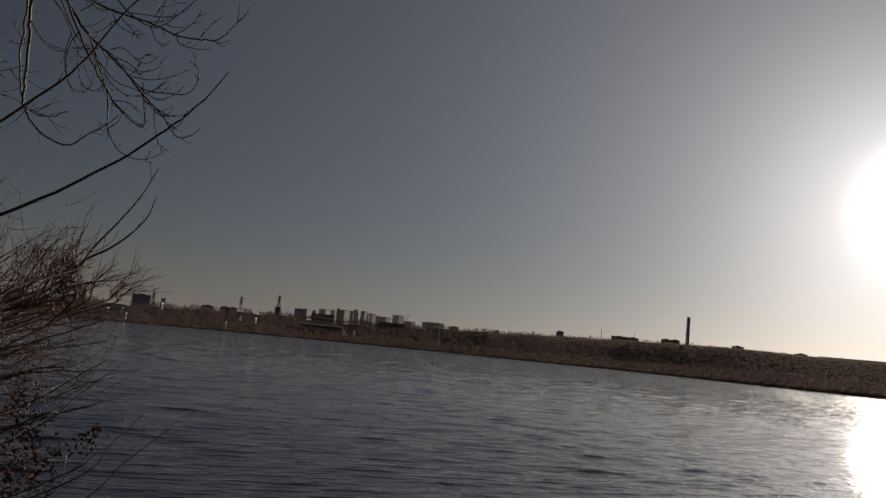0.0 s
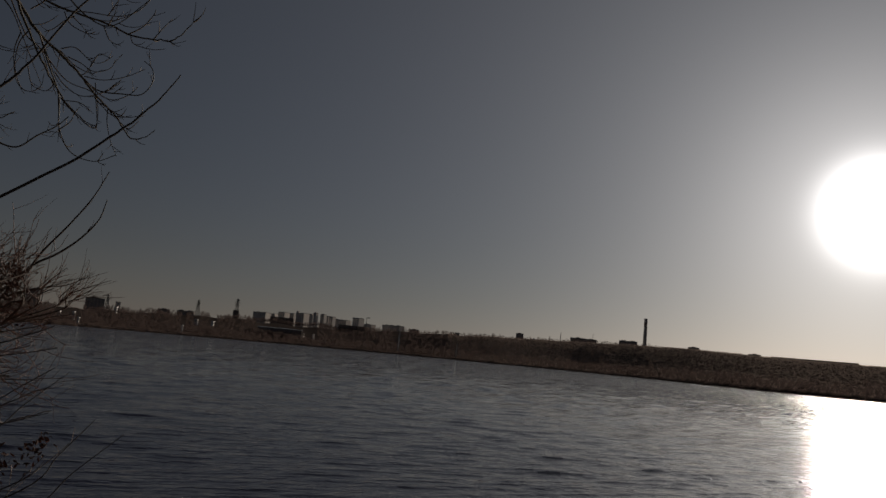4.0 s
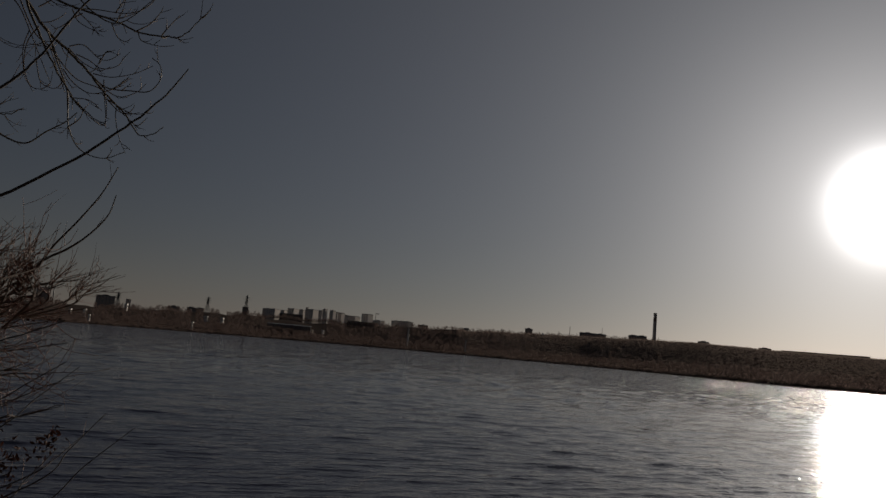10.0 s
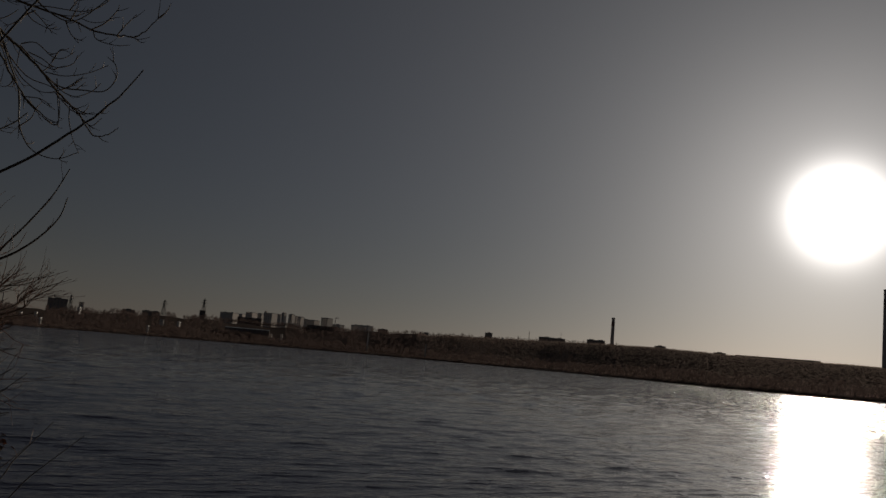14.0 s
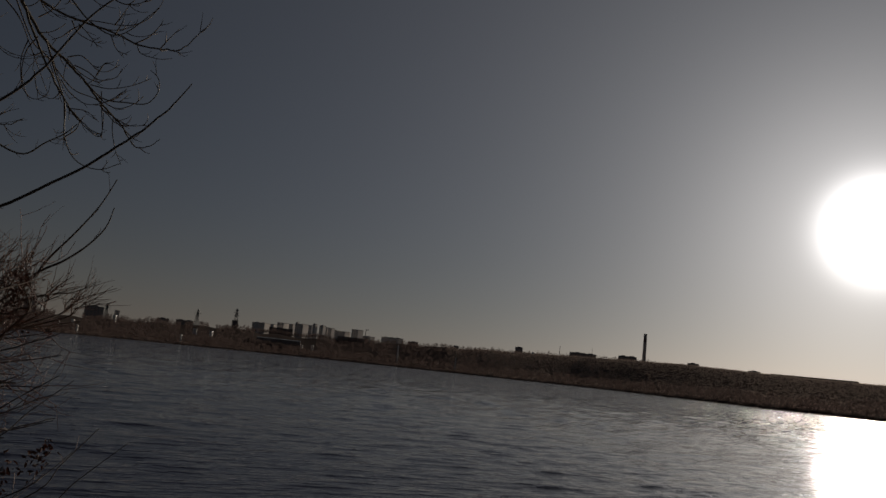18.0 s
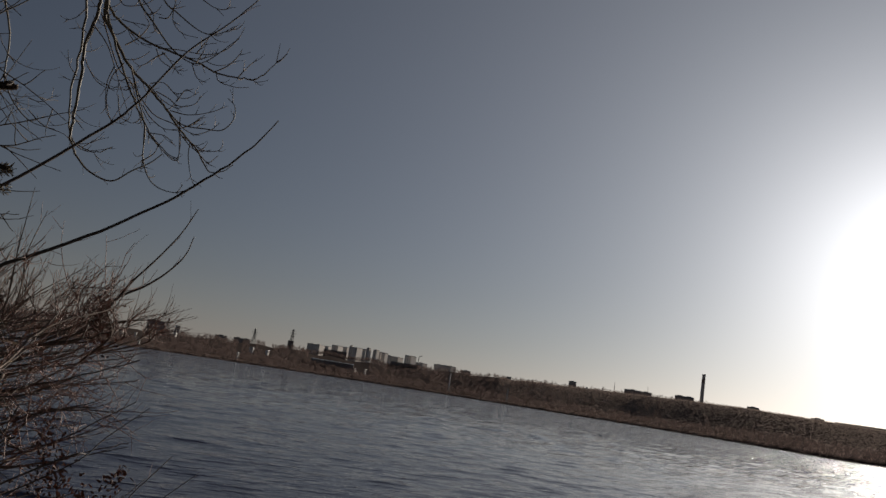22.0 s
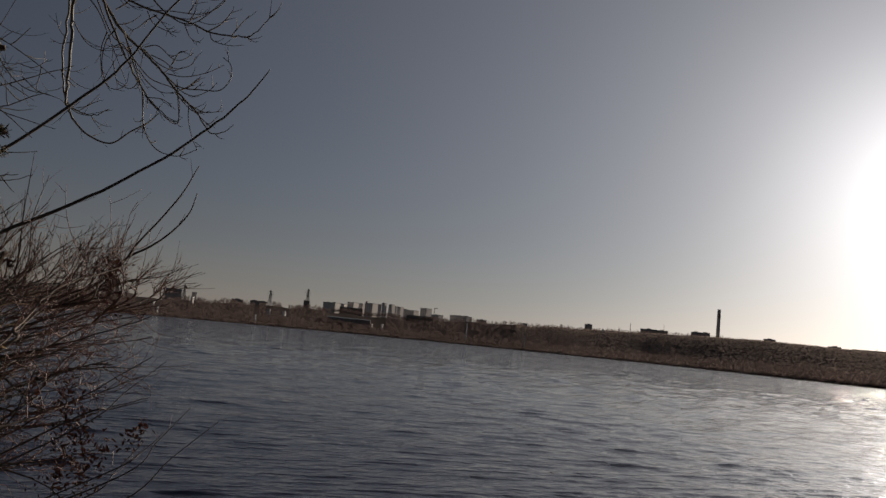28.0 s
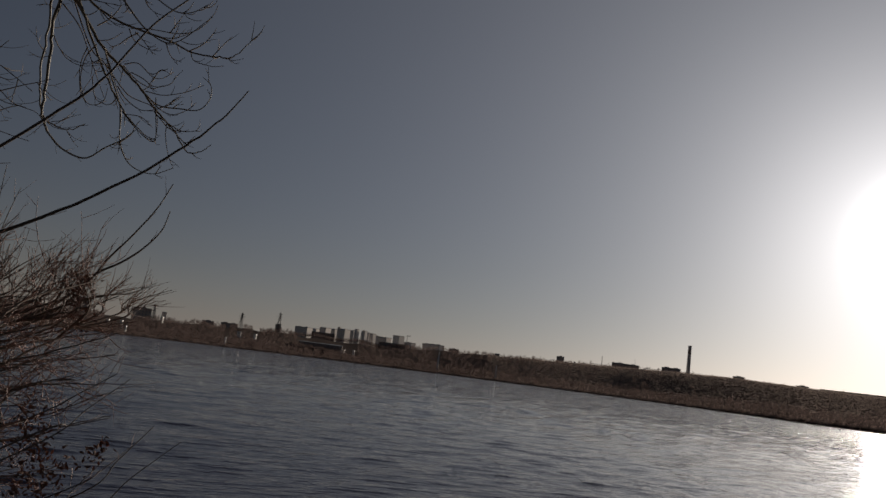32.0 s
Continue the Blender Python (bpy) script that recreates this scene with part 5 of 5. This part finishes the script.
    limb(0.009, 0.003, 14, 0.26, [(-2.08, 3.70, 2.52), (-2.09, 3.77, 2.62), (-2.07, 3.86, 2.72), (-2.04, 3.94, 2.83), (-1.89, 4.08, 2.97)])
    limb(0.009, 0.003, 14, 0.22, [(-2.34, 3.53, 2.35), (-2.24, 3.65, 2.35), (-2.10, 3.79, 2.34), (-1.95, 3.92, 2.37), (-1.84, 4.04, 2.41)])
    limb(0.011, 0.003, 36, 0.30, [(-2.66, 3.31, 2.64), (-2.53, 3.52, 2.76), (-2.36, 3.72, 2.83), (-2.19, 3.90, 2.93), (-2.03, 4.07, 3.04), (-1.87, 4.22, 3.10), (-1.73, 4.36, 3.15)])
    limb(0.010, 0.003, 30, 0.26, [(-2.52, 3.47, 2.73), (-2.38, 3.67, 2.77), (-2.22, 3.86, 2.84), (-2.08, 4.02, 2.89), (-1.99, 4.16, 2.92), (-1.88, 4.30, 2.97)])
    limb(0.011, 0.003, 24, 0.30, [(-2.55, 3.40, 2.68), (-2.46, 3.56, 2.87), (-2.38, 3.70, 3.02), (-2.32, 3.82, 3.17), (-2.28, 3.92, 3.28), (-2.29, 3.99, 3.45)])
    limb(0.010, 0.003, 24, 0.30, [(-2.41, 3.50, 2.85), (-2.31, 3.68, 3.03), (-2.22, 3.83, 3.13), (-2.15, 3.97, 3.27), (-2.10, 4.08, 3.44)])
    # limbs that rise steeply across the others
    for r, pts in ((0.013, ((-33.36, -7.32, 3.48), (-31.25, -6.4, 3.67), (-29.47, -5.01, 3.85), (-27.4, -3.54, 4.03), (-26.06, -2.51, 4.21))), (0.012, ((-32.76, -10.09, 3.48), (-30.17, -8.52, 3.67), (-26.76, -7.44, 3.85), (-24.81, -6.51, 4.04))), (0.011, ((-33.79, -4.82, 3.48), (-32.16, -2.06, 3.66), (-30.57, 0.35, 3.85), (-29.48, 3.93, 4.03), (-29.16, 5.51, 4.21))), (0.012, ((-29.55, -3.99, 3.49), (-28.06, -1.87, 3.67), (-26.18, 0.89, 3.85), (-23.46, 2.36, 4.04), (-21.46, 3.49, 4.22))), (0.009, ((-30.94, -5.11, 3.49), (-29.1, -3.3, 3.67), (-27.35, -1.1, 3.85), (-25.71, 2.1, 4.03), (-25.06, 4.3, 4.22)))):
        limb(r, 0.003, 18, 0.28, [tuple(at(*p)) for p in pts])
    limb_points = np.vstack(limb_lines)

    def fork(tip, reach):
        """The point of a limb that a stem to this tip springs from: to the near side of it and not far below."""
        want = np.asarray(tip) + np.array((-reach, -0.1, -0.45 * reach))
        return limb_points[np.argmin(np.linalg.norm((limb_points - want) * (1, 0.4, 1), axis=1))]

    # two long whips above the rest, and the near rod
    bough(bush, [root, (-3.2, 4.0, 2.45), (-2.5, 4.35, 2.95), (-2.22, 4.48, 3.17), (-2.09, 4.54, 3.37), (-2.03, 4.56, 3.49), (-1.92, 4.58, 3.65), (-1.82, 4.6, 3.82), (-1.75, 4.6, 3.98)], 0.012, 0.0028, count=5, length=0.12, lift=0.3, spread=0.25, twig_r=0.0022, deeper=0, **fine)
    bough(bush, [root, (-3.2, 4.0, 2.5), (-2.5, 4.35, 3.0), (-2.22, 4.48, 3.21), (-2.08, 4.54, 3.39), (-1.96, 4.58, 3.48), (-1.86, 4.61, 3.58), (-1.78, 4.63, 3.7), (-1.75, 4.63, 3.82)], 0.012, 0.0028, count=4, length=0.12, lift=0.3, spread=0.25, twig_r=0.0022, deeper=0, **fine)
    bough(bush, [root, (-3.6, 2.9, 2.3), (-2.75, 2.95, 2.88), (-2.39, 3.18, 3.12), (-2.18, 3.31, 3.32), (-1.82, 3.48, 3.58), (-1.54, 3.56, 3.8), (-1.32, 3.59, 4.0), (-1.19, 3.59, 4.14), (-1.1, 3.58, 4.27)], 0.014, 0.0026, count=3, length=0.10, lift=0.2, spread=0.25, twig_r=0.002, deeper=0, knots=0.0015, **fine)
    bough(bush, [root, (-3.6, 2.9, 2.75), (-2.51, 3.20, 3.37), (-2.29, 3.32, 3.61), (-2.05, 3.42, 3.87), (-1.835, 3.475, 4.10), (-1.72, 3.486, 4.24), (-1.554, 3.468, 4.49), (-1.37, 3.46, 4.67), (-1.2, 3.42, 4.85)], 0.011, 0.0022, count=6, length=0.16, lift=0.2, spread=0.3, twig_r=0.0020, deeper=0, knots=0.0012, **fine)
    # straight whips low over the water
    for a, b, r in (((-23.4, -7.6), (-18.98, -3.2), 0.0032), ((-23.6, -7.0), (-19.8, -5.8), 0.0046), ((-20.6, -10.6), (-17.0, -6.1), 0.0034), ((-20.6, -12.3), (-15.1, -6.9), 0.0036), ((-21.4, -10.4), (-18.3, -7.6), 0.003), ((-22.6, -12.0), (-19.6, -8.4), 0.003)):
        p, q = at(*a, 3.85), at(*b, 4.05)
        bough(bush, [tuple(p * 0.4 + root * 0.6 + (0, 0.1, -0.25)), tuple(p * 0.8 + root * 0.2 + (0, 0.05, -0.1)), tuple(p), tuple((p + q) / 2 + RNG.normal(0, 0.01, 3)), tuple(q)], r * 1.5, 0.0016, count=3, length=0.12, lift=0.2, spread=0.3, twig_r=0.0016, deeper=0, **fine)
    # seed spikes that this shrub has caught, low down
    for az, el, reach, tilt in ((-23.8, -3.8, 1.5, 6), (-24.6, -4.1, 1.0, 14)):
        a, c = radians(az), radians(tilt)
        way = (math.cos(a) * math.cos(c), -math.sin(a) * math.cos(c), math.sin(c))
        part("seed_spike", spike_kinds[0], bush, "dark dry seed spike", aim(at(az, el, 3.9), way) @ Matrix.Diagonal((0.3, 0.3, radians(reach) * 3.9 / 0.12, 1)))
    # thinner stems that fill the thicket and cross the limbs
    for i in range(38):
        tip = at(RNG.uniform(-27.5, -22), RNG.uniform(-12.5, -4.5), RNG.uniform(4.1, 4.5)) if i >= 31 else at(RNG.uniform(-26.5, -19.8), RNG.uniform(-4.5, 2.6), RNG.uniform(4.1, 4.8)) if i < 26 else at(RNG.uniform(-36, -25), RNG.uniform(-9, 0), RNG.uniform(3.9, 4.5))
        foot = fork(tip, RNG.uniform(0.3, 0.8))
        mid = (foot + tip) / 2 + RNG.normal(0, 0.05, 3)
        bough(bush, [tuple(foot), tuple(mid), tuple(tip)], 0.007, 0.0022,
              count=9, length=0.28, lift=0.45, spread=0.5, twig_r=0.0019, deeper=1 + i % 2, wobble=0.09, first=0.25, knots=0.003, **fine)
    # dead stems that cross the others
    for i in range(9):
        low_points = limb_points[limb_points[:, 2] < 2.8]
        a = low_points[RNG.integers(len(low_points))]
        e = a + np.array((RNG.normal(0.05, 0.2), RNG.normal(0, 0.1), RNG.uniform(0.25, 0.6)))
        e[2] = min(e[2], 3.15)
        bough(bush, [tuple(a), tuple((a + e) / 2 + RNG.normal(0, 0.04, 3)), tuple(e)], 0.007, 0.003, count=7, length=0.24, lift=0.2, spread=0.6, twig_r=0.0022, deeper=2, wobble=0.14, knots=0.006, bark=GREY_TWIG, twig=GREY_TWIG, name="stem", sides=6)
    # fans of fine upright shoots along the crown, tallest where it is oldest
    for i in range(24):
        az = -37.5 + 17.8 * i / 23 + RNG.normal(0, 0.25)
        d = RNG.uniform(4.15, 4.75)
        base = at(az - 0.4, np.interp(az, (-36, -29, -20), (-0.6, 0.1, 0.9)) + RNG.normal(0, 0.5), d)
        knot = fork(base, 0.2)
        top = np.interp(az, (-36, -30, -27, -23, -20), (6.0, 5.8, 4.6, 4.1, 2.4))
        for _ in range(RNG.integers(3, 6)):
            lean = RNG.normal(0.4, 1.3)
            tip = at(az + lean, top * RNG.uniform(0.5, 1.05) + 0.4, d + RNG.normal(0, 0.1))
            mid = base * 0.5 + tip * 0.5 + np.array((-0.02 * lean, 0, -0.01)) + RNG.normal(0, 0.008, 3)
            bough(bush, [tuple(knot), tuple(base), tuple(mid), tuple(tip)], 0.0052, 0.0014, count=5, length=0.15, lift=0.35, spread=0.36, twig_r=0.0017, deeper=1, wobble=0.06, first=0.45, bark=DARK_BARK, twig=RED_TWIG, name="shoot", sides=5)
    for a, b in (((-29.3, 1.0), (-29.06, 6.9)), ((-29.2, 1.0), (-28.88, 9.4)), ((-28.6, 1.5), (-27.84, 8.1)), ((-25.2, 1.5), (-23.3, 5.7)), ((-28.0, 2.0), (-24.6, 5.2)), ((-23.0, 1.5), (-19.4, 3.0)), ((-22.5, 1.8), (-18.6, 3.4))):
        p, q = at(*a, 4.4), at(*b, 4.5)
        bough(bush, [tuple(fork(p, 0.2)), tuple(p), tuple((p + q) / 2 + RNG.normal(0, 0.02, 3)), tuple(q)], 0.0052, 0.0014, count=4, length=0.12, lift=0.3, spread=0.3, twig_r=0.0016, deeper=0, wobble=0.05, bark=DARK_BARK, twig=RED_TWIG, name="shoot", sides=5)
    # dry leaf clumps caught among the twigs
    for az, el, d, n, s in ((-33.7, -2.3, 4.0, 61, 0.035), (-26.6, -5.0, 4.2, 28, 0.03), (-29.4, 2.2, 4.3, 22, 0.025), (-23.28, 2.66, 4.5, 84, 0.034), (-23.18, 1.79, 4.5, 64, 0.034), (-22.98, 0.49, 4.5, 56, 0.045), (-24.81, -5.3, 4.2, 36, 0.05), (-24.48, -6.91, 4.2, 84, 0.05), (-23.6, -7.61, 4.2, 64, 0.04), (-24.24, -9.2, 4.2, 98, 0.06), (-24.37, -10.81, 4.2, 98, 0.07), (-22.55, -9.41, 4.2, 56, 0.05), (-23.25, -11.51, 4.2, 70, 0.07), (-20.66, -8.3, 4.1, 30, 0.026), (-19.82, -7.72, 4.1, 28, 0.024)):
        for _ in range(n):
            p = at(az, el, d) + RNG.normal(0, s * 0.75, 3) * (1, 1, 1.5)
            part("dry_leaf", brown_leaf, bush, "dark brown dry leaf", aim(p, RNG.normal(0, 1, 3), RNG.uniform(0, 6)) @ Matrix.Scale(RNG.uniform(0.24, 0.55), 4))
    part("pale_leaf", pale_leaf, bush, "pale straw-coloured dry leaf", aim(at(-28.4, -3.0, 3.2), (0.2, -0.3, -1.0)) @ Matrix.Scale(0.8, 4))

    def dead(pts, r0, r1, name="dead_stem", label="bleached dead stem"):
        t = Tubes()
        t.add(smooth_line([(x * 0.93 - 0.012, y * 0.93, 3.11 + (z - 3.11) * 0.93) for x, y, z in pts], 8), r0 * 0.31, r1 * 0.28, 6)
        part(name, t.mesh(name, PALE_STEM), bush, label)

    dead([(-2.01, 3.52, 3.08), (-2.08, 3.49, 3.08), (-2.13, 3.46, 3.05), (-2.15, 3.45, 3.00), (-2.12, 3.47, 2.98), (-2.05, 3.50, 2.99), (-2.02, 3.52, 3.00)], 0.0068, 0.006, "bent_stem", "bleached dead stem bent into a loop")
    dead([(-2.33, 3.27, 2.87), (-2.32, 3.28, 2.84), (-2.33, 3.27, 2.76), (-2.30, 3.26, 2.61), (-2.27, 3.28, 2.58), (-2.23, 3.30, 2.57)], 0.0062, 0.004)
    dead([(-2.34, 3.24, 2.63), (-2.30, 3.27, 2.69), (-2.27, 3.30, 2.77), (-2.23, 3.33, 2.81)], 0.0055, 0.004)
    dead([(-2.59, 3.04, 2.53), (-2.54, 3.08, 2.53), (-2.50, 3.11, 2.51)], 0.0046, 0.003)
    dead([(-2.57, 3.06, 2.50), (-2.50, 3.09, 2.45), (-2.39, 3.17, 2.40)], 0.0046, 0.003)
    dead([(-2.36, 3.18, 2.37), (-2.33, 3.20, 2.38), (-2.27, 3.23, 2.34)], 0.0046, 0.003)
    dead([(-2.63, 3.07, 3.07), (-2.59, 3.10, 3.04), (-2.55, 3.13, 3.01)], 0.0046, 0.003)
    dead([(-2.32, 3.29, 3.16), (-2.31, 3.30, 3.02), (-2.30, 3.30, 2.91)], 0.0046, 0.003)
    dead([(-2.51, 3.16, 3.06), (-2.47, 3.18, 3.01), (-2.46, 3.19, 2.96)], 0.0046, 0.003)


bank_shrub()
